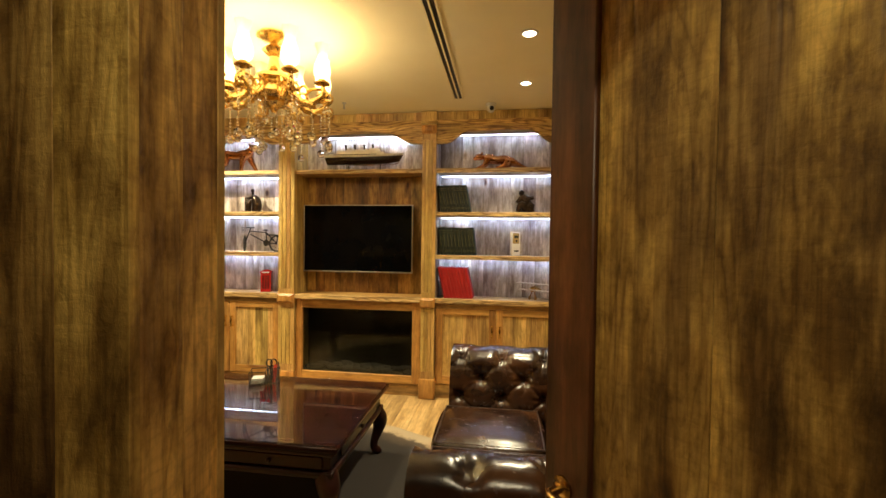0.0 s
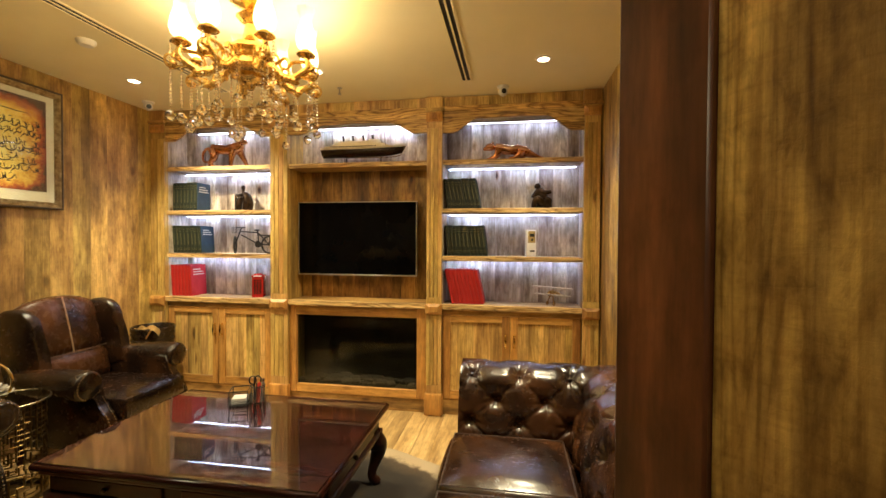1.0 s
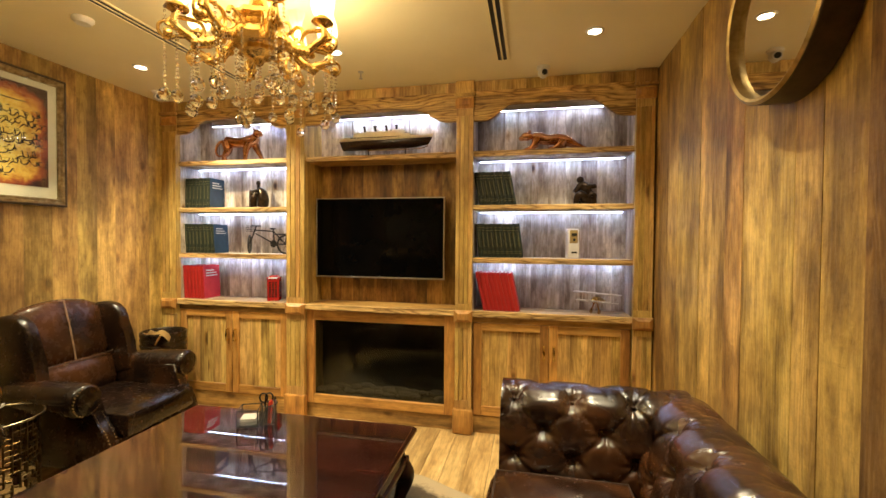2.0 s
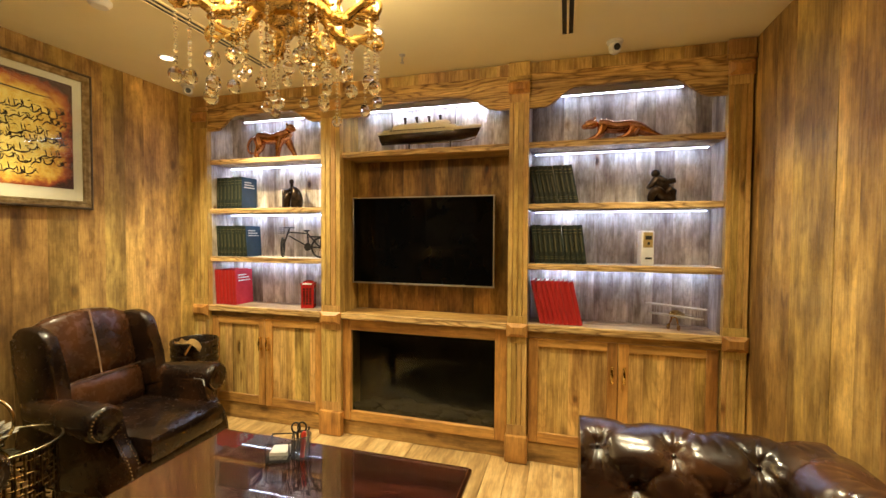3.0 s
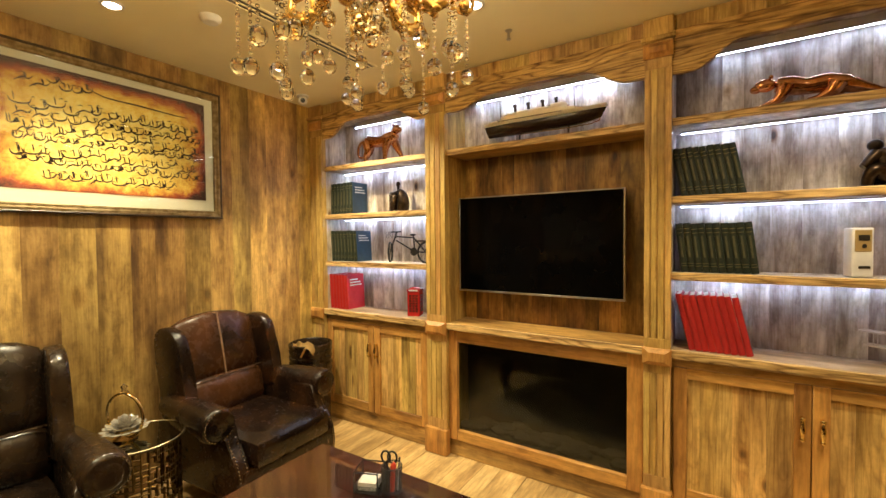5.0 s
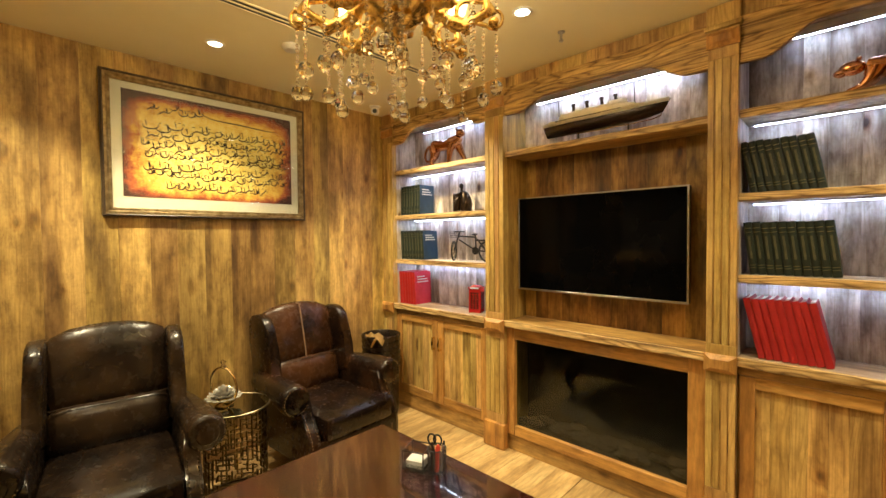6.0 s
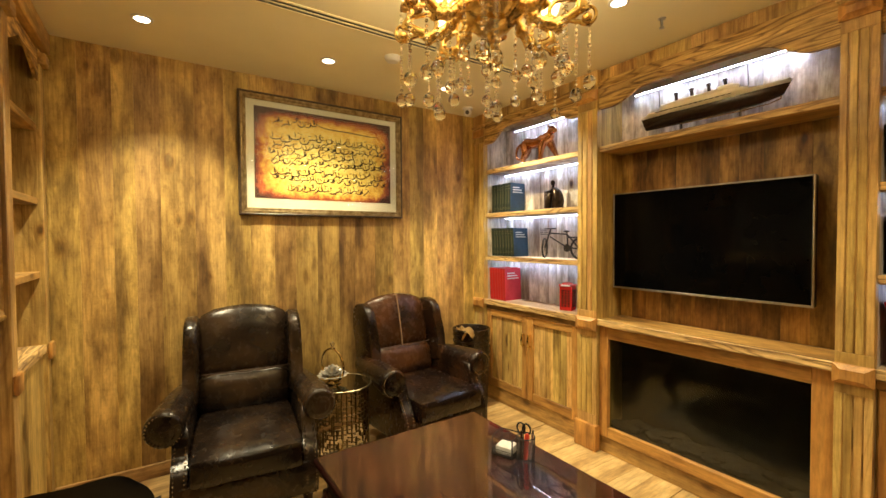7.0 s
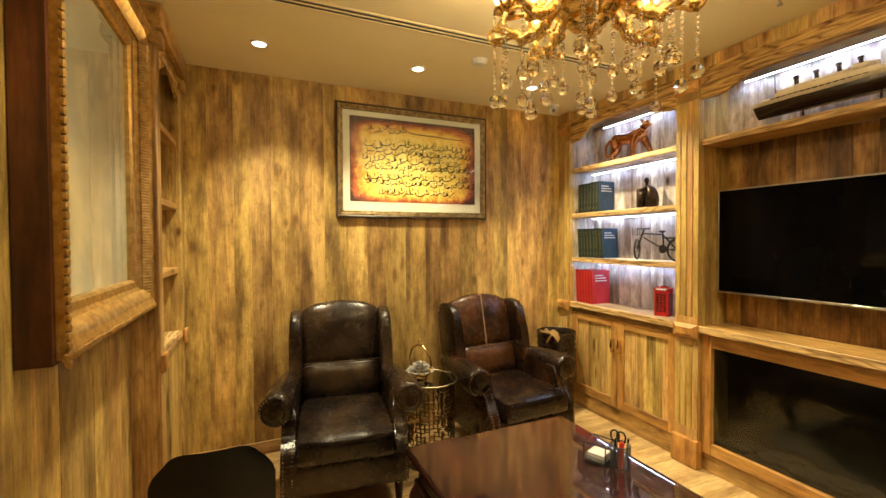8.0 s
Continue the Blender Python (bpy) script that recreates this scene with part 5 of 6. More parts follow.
# ---------------- round mirror on the board wall ----------------
t = thing("round_mirror", "round wall mirror in a slim aged brass frame", "mirror", pose(XE - 0.002, MIR_Y, MIR_Z, 0, -90, 0))
bm = bmesh.new()
lathe(bm, [(MIR_R - 0.026, 0.0), (MIR_R - 0.026, 0.075), (MIR_R - 0.020, 0.098), (MIR_R - 0.010, 0.104), (MIR_R, 0.098), (MIR_R, 0.0)], 64)
part("frame", bm, noisy("aged_brass_frame", (0.30, 0.22, 0.09), (0.50, 0.38, 0.18), 20.0, 0.35, metal=0.9, bump=0.1), t)
# outer side of the brass frame, its shadow put in as a dark colour
part("drum", lathe(bmesh.new(), [(MIR_R - 0.001, 0.0), (MIR_R + 0.002, 0.002), (MIR_R + 0.002, 0.094), (MIR_R - 0.001, 0.096)], 64, cap=False), M_FRAME_DK, t, "frame side coloured dark for its shade")
m_mirror = noisy("mirror_silver", (0.82, 0.80, 0.74), (0.86, 0.84, 0.78), 2.0, 0.02, metal=1.0)
part("mirror_glass", lathe(bmesh.new(), [(0.0001, 0.072), (MIR_R - 0.024, 0.072), (MIR_R - 0.024, 0.06)], 64), m_mirror, t, "clear mirror")

# ---------------- side table and dish ----------------
M_DULL = noisy("dull_gold_rim", (0.09, 0.07, 0.04), (0.22, 0.175, 0.105), 24.0, 0.32, metal=0.95)
SX, SY, SZ = -2.73, 2.34, 0.50
t = thing("side_table", "round side table of pierced gold metal with a glass top", "side table", pose(SX, SY, 0))
part("rim", lathe(bmesh.new(), [(0.180, SZ - 0.012), (0.189, SZ - 0.012), (0.190, SZ - 0.002), (0.185, SZ + 0.001), (0.180, SZ - 0.004)], 40, cap=False), M_DULL, t)
part("glass_top", lathe(bmesh.new(), [(0.0001, SZ - 0.002), (0.181, SZ - 0.002), (0.181, SZ - 0.009), (0.0001, SZ - 0.009)], 40), noisy("mirrored_glass", (0.40, 0.39, 0.30), (0.44, 0.43, 0.34), 5.0, 0.02, metal=1.0), t, "mirrored glass top")
part("base_ring", lathe(bmesh.new(), [(0.15, FL), (0.172, FL), (0.172, FL + 0.02), (0.15, FL + 0.02)], 32, cap=False), M_DULL, t)
bm = bmesh.new()
rnd = random.Random(8)
rows, cols = 18, 34
for i in range(rows):
    z0 = FL + 0.02 + (SZ - 0.04 - FL) * i / rows
    dz = (SZ - 0.04 - FL) / rows
    for j in range(cols):
        a0, a1 = 2 * math.pi * j / cols, 2 * math.pi * (j + 1) / cols
        r = 0.165
        if rnd.random() < 0.62:
            tube(bm, [(r * math.cos(a0), r * math.sin(a0), z0), (r * math.cos(a1), r * math.sin(a1), z0)], 0.004, 4)
        if rnd.random() < 0.62:
            tube(bm, [(r * math.cos(a0), r * math.sin(a0), z0), (r * math.cos(a0), r * math.sin(a0), z0 + dz)], 0.005, 4)
tagged(part("pierced_drum", bm, noisy("dark_gold", (0.10, 0.065, 0.025), (0.30, 0.20, 0.08), 30.0, 0.35, metal=0.9), t, "pierced gold lattice drum"), kind="stuff")
t = thing("decorative_dish", "gold ring stand holding a white petal dish on glass", "ornament", pose(SX - 0.03, SY - 0.05, SZ + 0.001, 0, 0, 20))
pts = [(0.105 * math.cos(k), 0.0, 0.112 + 0.105 * math.sin(k)) for k in [2 * math.pi * j / 40 for j in range(40)]]
part("ring", tube(bmesh.new(), pts, 0.007, 8, True), M_GOLD, t, "polished gold ring")
part("foot", lathe(bmesh.new(), [(0.05, 0.0), (0.05, 0.006), (0.012, 0.012)], 20), M_GOLD, t)
part("finial", lathe(bmesh.new(), [(0.012, 0.215), (0.02, 0.222), (0.008, 0.235), (0.016, 0.25), (0.0001, 0.265)], 14), M_CRYSTAL, t, "clear glass finial")
M_PETAL = noisy("glassy_petal", (0.22, 0.20, 0.165), (0.40, 0.375, 0.32), 55.0, 0.08, coat=1.0)
for ring_i, (r, tilt, n, sz) in enumerate(((0.022, 68, 5, 0.042), (0.042, 50, 8, 0.050), (0.066, 32, 10, 0.054), (0.088, 14, 12, 0.052))):
    for j in range(n):
        a = 360 * j / n + 17 * ring_i
        bm = bmesh.new()
        ball(bm, (0, 0, 0), 1.0, 8, 6, (sz * 0.62, sz * 0.42, 0.006))
        bmesh.ops.transform(bm, matrix=pose(0, 0, 0.05, 0, 0, a) @ pose(r * 0.8, 0, 0.014 * (3 - ring_i) - 0.004, 0, -tilt, 0), verts=bm.verts)
        part("petal", bm, M_PETAL, t)

# ---------------- leather bin ----------------
t = thing("leather_bin", "tall dark round leather bin holding brown paper", "bin", pose(-3.055, 3.65, 0))
part("body", lathe(bmesh.new(), [(0.0001, FL + 0.001), (0.135, FL + 0.001), (0.142, FL + 0.02), (0.155, 0.45), (0.16, 0.60), (0.166, 0.615), (0.166, 0.635), (0.156, 0.64), (0.148, 0.63), (0.146, 0.45), (0.13, 0.05), (0.0001, 0.05)], 36), M_LEATHER_DK, t)
for z in (0.58, 0.53, 0.48, 0.43, 0.38):
    part("band", lathe(bmesh.new(), [(0.150, z - 0.016), (0.163, z - 0.009), (0.164, z + 0.009), (0.150, z + 0.016)], 36, cap=False), M_LEATHER_DK, t)
M_PAPER = noisy("kraft_paper", (0.40, 0.25, 0.075), (0.55, 0.36, 0.13), 12.0, 0.8, bump=0.3)
for px, py, turn, size in ((-2.985, 3.55, -40, 0.72), (-3.08, 3.58, 25, 0.62)):
    p = thing("crumpled_paper", "crumpled light brown paper hanging over the bin's rim", "paper", pose(px, py, 0.612, 0, 0, turn) @ Matrix.Scale(size, 4), "paper in the bin")
    bm = bmesh.new()
    sheet(bm, lambda u, v: ((u - 0.5) * 0.22 + 0.012 * math.sin(9 * v), -0.05 + 0.13 * v + 0.012 * math.sin(11 * u), 0.055 - 0.30 * (v - 0.55) ** 2 + 0.018 * math.sin(13 * u + 5 * v) - 0.10 * (u - 0.5) ** 2), 18, 12)
    bmesh.ops.solidify(bm, geom=bm.faces[:], thickness=0.002)
    part("sheet", bm, M_PAPER, p, smooth=25)

# ---------------- rug ----------------
bm = bmesh.new()
n = 120
top, low = [], []
for i in range(n):
    a = 2 * math.pi * i / n
    k = 1 + 0.07 * math.sin(3 * a + 0.6) + 0.05 * math.sin(5 * a + 2) + 0.02 * math.sin(11 * a)
    x, y = -1.12 + 0.98 * k * math.cos(a), 2.55 + 0.72 * k * math.sin(a)
    top.append(bm.verts.new((x, y, FL + 0.006)))
    low.append(bm.verts.new((x + 0.004 * math.cos(a), y + 0.004 * math.sin(a), FL + 0.0005)))
bm.faces.new(top)
for i in range(n):
    bm.faces.new((top[i], top[(i + 1) % n], low[(i + 1) % n], low[i]))


def hide():
    """Dark hide that fades to a pale border."""
    m, nt, bsdf = mat_new("hide_rug")
    L = nt.links.new
    tc = nt.nodes.new("ShaderNodeTexCoord")
    mp = nt.nodes.new("ShaderNodeMapping")
    mp.inputs["Location"].default_value = (1.12 / 0.98, -2.55 / 0.72, 0)
    mp.inputs["Scale"].default_value = (1 / 0.98, 1 / 0.72, 0)
    L(tc.outputs["Object"], mp.inputs[0])
    far = nt.nodes.new("ShaderNodeVectorMath")
    far.operation = "LENGTH"
    L(mp.outputs[0], far.inputs[0])
    n = add(nt, "ShaderNodeTexNoise", Scale=5.0, Detail=8.0, Roughness=0.65)
    L(tc.outputs["Object"], n.inputs["Vector"])
    k = nt.nodes.new("ShaderNodeMath")
    k.operation = "MULTIPLY_ADD"
    L(n.outputs["Fac"], k.inputs[0])
    k.inputs[1].default_value = 0.35
    L(far.outputs["Value"], k.inputs[2])
    c = ramp(nt, [(0.80, (0.020, 0.015, 0.011)), (0.94, (0.075, 0.052, 0.033)), (0.99, (0.42, 0.33, 0.21))])
    half = nt.nodes.new("ShaderNodeMath")
    half.operation = "MULTIPLY"
    half.inputs[1].default_value = 0.92
    L(k.outputs[0], half.inputs[0])
    L(half.outputs[0], c.inputs[0])
    L(c.outputs[0], bsdf.inputs["Base Color"])
    bsdf.inputs["Roughness"].default_value = 0.85
    hair = add(nt, "ShaderNodeTexNoise", Scale=170.0, Detail=3.0)
    L(tc.outputs["Object"], hair.inputs["Vector"])
    bp = add(nt, "ShaderNodeBump", Strength=0.6, Distance=0.003)
    L(hair.outputs["Fac"], bp.inputs["Height"])
    L(bp.outputs[0], bsdf.inputs["Normal"])
    return m


tagged(part("rug", bm, hide()), "dark brown hide rug with an uneven pale edge", "rug")

# ---------------- dark chair by the wall ----------------
t = thing("shell_chair", "black moulded chair with a rounded back", "chair", pose(-1.88, 1.17, 0.005, 0, 0, 178) @ Matrix.Diagonal((1, 0.89, 1, 1)))
bm = bmesh.new()


def shell(u, v):
    w = 0.21 * (1 - 0.25 * max(0, (v - 0.8) / 0.2) ** 2.5)
    y = (u - 0.5) * 2
    bend = 0.05 * y * y
    if v < 0.45:
        k = v / 0.45
        return (0.22 - 0.40 * k, y * 0.21, 0.40 + 0.02 * y * y - 0.015 * k)
    k = (v - 0.45) / 0.55
    return (-0.18 - 0.09 * k + bend, y * w, 0.385 + 0.37 * k - 0.05 * abs(y) ** 5 * k * k)


sheet(bm, shell, 18, 30)
bmesh.ops.solidify(bm, geom=bm.faces[:], thickness=0.012)
part("seat_shell", bm, M_BLACK, t, "black moulded seat and back", 60)
for x in (-0.17, 0.17):
    for y in (-0.16, 0.16):
        part("leg", tube(bmesh.new(), [(x * 0.8, y * 0.8, 0.39), (x * 1.15, y * 1.15, FL - 0.02)], 0.011, 10), M_BLACK, t)

# ---------------- desk caddy on the table ----------------
t = thing("desk_caddy", "black wire mesh caddy with note paper, scissors and pens", "desk organiser", pose(CAD_X, CAD_Y, TZ + 0.001, 0, 0, CAD_R))
bm = bmesh.new()
for z in (0.003, 0.085):
    tube(bm, [(-0.10, -0.05, z), (0.0, -0.05, z), (0.0, 0.05, z), (-0.10, 0.05, z)], 0.003, 6, True)
for x, y in ((-0.10, -0.05), (0, -0.05), (0, 0.05), (-0.10, 0.05)):
    tube(bm, [(x, y, 0.003), (x, y, 0.085)], 0.003, 6)
for k in range(1, 8):
    z = 0.003 + 0.03 * k / 8
    for a, b in (((-0.10, -0.05), (0, -0.05)), ((-0.10, 0.05), (0, 0.05)), ((-0.10, -0.05), (-0.10, 0.05))):
        tube(bm, [(*a, z), (*b, z)], 0.0009, 4)
part("note_tray", bm, M_BLACK, t)
bm = bmesh.new()
for i in range(14):
    a = 2 * math.pi * i / 14
    tube(bm, [(0.045 + 0.04 * math.cos(a), 0.04 * math.sin(a), 0.0), (0.045 + 0.042 * math.cos(a), 0.042 * math.sin(a), 0.10)], 0.0012, 4)
for i in range(12):
    z = 0.002 + 0.098 * i / 11
    tube(bm, [(0.045 + 0.041 * math.cos(a), 0.041 * math.sin(a), z) for a in [2 * math.pi * j / 18 for j in range(18)]], 0.0012 if i < 11 else 0.003, 4, True)
part("pen_cup", bm, M_BLACK, t)
part("note_block", bm_box(-0.088, -0.012, -0.040, 0.036, 0.006, 0.040, bevel=0.001), noisy("white_paper", (0.50, 0.48, 0.45), (0.58, 0.56, 0.53), 60.0, 0.8), t, "white note paper")
part("red_pen", tube(bmesh.new(), [(0.05, -0.015, 0.005), (0.06, -0.022, 0.115), (0.061, -0.023, 0.125)], [0.010, 0.012, 0.005], 10), noisy("red_plastic", (0.45, 0.03, 0.015), (0.55, 0.05, 0.02), 20.0, 0.35), t, "red marker")
bm = bmesh.new()
for s in (-1, 1):
    tube(bm, [(0.03 + s * 0.014 + 0.019 * math.cos(a), 0.012, 0.128 + 0.024 * math.sin(a)) for a in [2 * math.pi * j / 16 for j in range(16)]], 0.0042, 6, True)
    tube(bm, [(0.03 + s * 0.012, 0.012, 0.105), (0.035 - s * 0.006, 0.012, 0.01)], 0.004, 6)
part("scissors", bm, M_BLACK, t, "black-handled scissors")
for x, y, h, mm in ((0.065, 0.01, 0.13, M_BLACK), (0.03, -0.02, 0.135, M_BRONZE), (0.07, -0.005, 0.12, M_STEEL)):
    part("pen", tube(bmesh.new(), [(x, y, 0.005), (x * 1.15, y * 1.3, h)], 0.0042, 8), mm, t)


# ---------------- books ----------------
def leather_cloth(name, a, b):
    return noisy(name, a, b, 18.0, 0.5, bump=0.2, bscale=200)


B_GREEN = leather_cloth("green_cloth", (0.006, 0.013, 0.009), (0.011, 0.022, 0.014))
B_BLUE = leather_cloth("blue_cloth", (0.014, 0.045, 0.085), (0.022, 0.062, 0.115))
B_RED = leather_cloth("red_cloth", (0.33, 0.010, 0.012), (0.42, 0.018, 0.018))
# glossy red cover, its colour pinker to carry the light strip's reflection
B_REDLIT = noisy("lit_glossy_red_cover", (0.50, 0.030, 0.050), (0.60, 0.045, 0.070), 12.0, 0.18, coat=0.5)
M_PAGES = noisy("page_edges", (0.55, 0.48, 0.36), (0.65, 0.58, 0.45), 60.0, 0.8)
M_BAND = noisy("gold_foil", (0.10, 0.09, 0.05), (0.18, 0.155, 0.08), 40.0, 0.45, metal=0.3)
M_FADED = noisy("faded_gilding", (0.055, 0.057, 0.032), (0.095, 0.09, 0.048), 60.0, 0.5)
M_PALE = noisy("pale_print", (0.62, 0.62, 0.62), (0.72, 0.72, 0.72), 40.0, 0.6)


def book(m, w, h, d, cloth, label, group, cover=None, bands=True):
    """A book standing with its spine towards -y, its foot at the origin's left corner."""
    t = thing("book", label, "book", m, group)
    bm = bmesh.new()
    tk = 0.003
    arc = [(w * k / 8, -0.005 * math.sin(math.pi * k / 8)) for k in range(9)]
    out = arc + [(w, d), (w - tk, d), (w - tk, 0.004)] + [(tk, 0.004), (tk, d), (0, d)]
    extrude_outline(bm, out, "z", 0.0, h)
    part("cover", bm, cloth, t)
    part("pages", bm_box(tk + 0.0005, w - tk - 0.0005, 0.0045, d - 0.006, 0.004, h - 0.004), M_PAGES, t)
    if bands:
        for z in (0.12, 0.17, 0.80, 0.88):
            part("spine_band", bm_box(w * 0.12, w * 0.88, -0.0062, -0.003, h * z, h * z + 0.003), M_BAND, t)
        part("title_bar", bm_box(w * 0.36, w * 0.64, -0.0063, -0.003, h * 0.30, h * 0.74), M_FADED, t)
    if cover:
        part("cover_board", bm_box(w - 0.0005, w + 0.0015, -0.001, d, 0.0, h, bevel=0.0006), cover, t, "plain coloured cover")
        for z, a, b in ((0.83, 0.15, 0.62), (0.75, 0.15, 0.78), (0.67, 0.15, 0.85)):
            part("title_bar", bm_box(w + 0.0012, w + 0.0024, d * a, d * b, h * z, h * z + h * 0.035), M_PALE, t)
    return t


def book_row(x, y, z, n, w, h, d, lean, cloth, label, group, cover=None, turn=0, seed=1):
    rnd = random.Random(seed)
    for i in range(n):
        hh = h * (1 + rnd.uniform(-0.01, 0.01))
        book(pose(x, y + rnd.uniform(-0.003, 0.003), z + 0.0008, 0, -lean + rnd.uniform(-0.4, 0.4), turn), w - 0.001, hh, d, cloth, label, group, cover if i == n - 1 else None, cloth is B_GREEN)
        x += w / math.cos(radians(lean))


book_row(-3.112, 3.935, SHELVES[1], 7, 0.0365, 0.258, 0.17, -1, B_GREEN, "dark green cloth volume with gold bands on a shelf", "green volumes", B_BLUE, 0, 1)
book_row(-3.108, 3.935, SHELVES[2], 8, 0.037, 0.25, 0.17, 3, B_GREEN, "dark green cloth volume with gold bands on a shelf", "green volumes", B_BLUE, 0, 2)
book_row(-3.10, 3.91, TOP, 6, 0.034, 0.285, 0.19, 3, B_RED, "bright red volume standing on the counter", "red volumes", B_REDLIT, 0, 3)
book_row(-0.525, 3.93, SHELVES[1], 9, 0.030, 0.25, 0.17, 11, B_GREEN, "dark green cloth volume leaning on a shelf", "green volumes", None, 0, 4)
book_row(-0.525, 3.93, SHELVES[2], 10, 0.0325, 0.25, 0.17, 7, B_GREEN, "dark green cloth volume leaning on a shelf", "green volumes", None, 0, 5)
book_row(-0.485, 3.90, TOP, 9, 0.029, 0.285, 0.19, 13, B_RED, "bright red volume leaning on the counter", "red volumes", None, 0, 6)

# ---------------- ship model ----------------
t = thing("ship_model", "model liner with dark hull and cream decks on a stand", "model ship", pose(-1.272, 3.985, 2.046) @ Matrix.Diagonal((0.94, 1, 1, 1)))
bm = bmesh.new()


def hull(u, v):
    x = -0.40 + 0.76 * u
    b = 0.060 * min(1.0, (0.30 + 2.6 * u)) * max(0.0, 1 - max(0.0, (u - 0.55) / 0.45) ** 2.4) ** 0.8 + 0.0015
    a = math.pi * v
    deep = math.sin(a) ** 0.55
    sheer = 0.010 * (2 * u - 1) ** 2 + 0.010 * u ** 3
    rake = 0.04 * (1 - deep) * u ** 5 - 0.030 * (1 - deep) * (1 - u) ** 6
    return (x + rake, -b * math.cos(a), 0.140 + sheer - (0.080 + sheer - 0.030 * u ** 6) * deep)


sheet(bm, hull, 40, 14)
vs = [[bm.verts.new((lambda q: (q[0], q[1], q[2] - 0.001))(hull(i / 40, e))) for i in range(41)] for e in (0, 1)]
for i in range(40):
    bm.faces.new((vs[0][i], vs[0][i + 1], vs[1][i + 1], vs[1][i]))
part("hull", bm, noisy("dark_hull", (0.010, 0.005, 0.004), (0.025, 0.009, 0.006), 12.0, 0.25), t, "glossy dark hull", 50)
M_CREAM = noisy("cream_paint", (0.72, 0.64, 0.48), (0.80, 0.72, 0.56), 20.0, 0.5)
for a, b, w, z0, z1 in ((-0.38, 0.33, 0.050, 0.143, 0.156), (-0.30, 0.20, 0.043, 0.156, 0.180), (-0.27, 0.15, 0.037, 0.180, 0.190), (-0.20, 0.10, 0.030, 0.190, 0.200), (0.10, 0.15, 0.026, 0.190, 0.212)):
    out = [(a, -0.6 * w), (a + 0.03, -w), (b - 0.10, -w), (b - 0.03, -0.6 * w), (b, -0.1 * w), (b, 0.1 * w), (b - 0.03, 0.6 * w), (b - 0.10, w), (a + 0.03, w), (a, 0.6 * w)]
    part("deck", extrude_outline(bmesh.new(), out, "z", z0, z1), M_CREAM, t, "cream deck", 0)
bow = [(0.29, 0.156), (0.385, 0.162), (0.388, 0.168), (0.29, 0.166)]
part("bow_deck", extrude_outline(bmesh.new(), bow, "y", -0.012, 0.012), M_CREAM, t, "cream deck")
for e in (0, 1):
    bm = bmesh.new()
    sheet(bm, lambda u, v: (lambda q: (q[0], q[1] + (0.0015 if e else -0.0015), q[2] + 0.0015))(hull(u, abs(e - 0.022 * v))), 40, 3)
    bmesh.ops.solidify(bm, geom=bm.faces[:], thickness=0.001)
    part("upper_strake", bm, M_CREAM, t, "cream upper strake", 50)
for i in range(11):
    x = -0.27 + 0.043 * i
    for e in (-1, 1):
        part("lifeboat", ball(bmesh.new(), (x, e * 0.040, 0.187), 0.006, 8, 5, (2.4, 0.9, 0.9)), M_CREAM, t)
for x in (-0.20, -0.105, -0.005, 0.085):
    part("funnel", tube(bmesh.new(), [(x, 0, 0.197), (x - 0.004, 0, 0.232), (x - 0.005, 0, 0.242)], [0.010, 0.010, 0.011], 10), M_BRONZE, t)
    part("funnel_cap", tube(bmesh.new(), [(x - 0.005, 0, 0.240), (x - 0.006, 0, 0.250)], 0.014, 10), M_BRONZE, t)
for x in (-0.31, 0.20):
    part("mast", tube(bmesh.new(), [(x, 0, 0.15), (x - 0.006, 0, 0.29)], 0.003, 6), M_BRONZE, t)
for i in range(15):
    x = -0.30 + 0.03 * i
    part("deck_window", bm_box(x - 0.012, x + 0.012, -0.0512, -0.0488, 0.146, 0.153), M_BRONZE, t)
part("waterline", tube(bmesh.new(), [(-0.16, -0.030, 0.052), (0.18, -0.022, 0.052), (0.30, -0.008, 0.060), (0.35, 0, 0.075)], 0.003, 6), M_BRASS, t, "thin brass keel rail")
part("rudder_post", tube(bmesh.new(), [(0.35, 0, 0.075), (0.352, 0, 0.125)], 0.003, 6), M_BRASS, t)
part("stand", bm_box(-0.28, 0.26, -0.03, 0.03, 0.0, 0.010, bevel=0.002), M_BRONZE, t)
for x in (-0.17, 0.16):
    part("stand_post", tube(bmesh.new(), [(x, 0, 0.008), (x, 0, 0.075)], 0.006, 8), M_BRONZE, t)

# ---------------- statuettes (plain forms) ----------------
bm = bmesh.new()
S = Matrix.Translation((-2.60, 3.99, 2.046))


def sp(*pts):
    return [S @ Vector(p) for p in pts]


def limb(pts, rad, seg=12):
    tube(bm, *curve(sp(*pts), rad, 4), seg)


limb(((-0.150, 0, 0.165), (-0.12, 0, 0.178), (-0.06, 0, 0.172), (0.0, 0, 0.166), (0.07, 0, 0.172), (0.12, 0, 0.188), (0.15, 0, 0.215)), [0.024, 0.050, 0.046, 0.043, 0.054, 0.048, 0.036], 16)
ball(bm, S @ Vector((0.168, -0.006, 0.238)), 0.037, 16, 10, (1.05, 0.95, 0.9))
ball(bm, S @ Vector((0.198, -0.012, 0.226)), 0.021, 12, 8, (1.1, 0.9, 0.85))
for y in (-0.033, 0.024):
    ball(bm, S @ Vector((0.152, y, 0.268)), 0.010, 8, 6, (0.7, 1, 1))
limb(((-0.12, -0.024, 0.165), (-0.105, -0.03, 0.10), (-0.135, -0.03, 0.055), (-0.120, -0.03, 0.012), (-0.09, -0.03, 0.009)), [0.042, 0.032, 0.019, 0.015, 0.012])
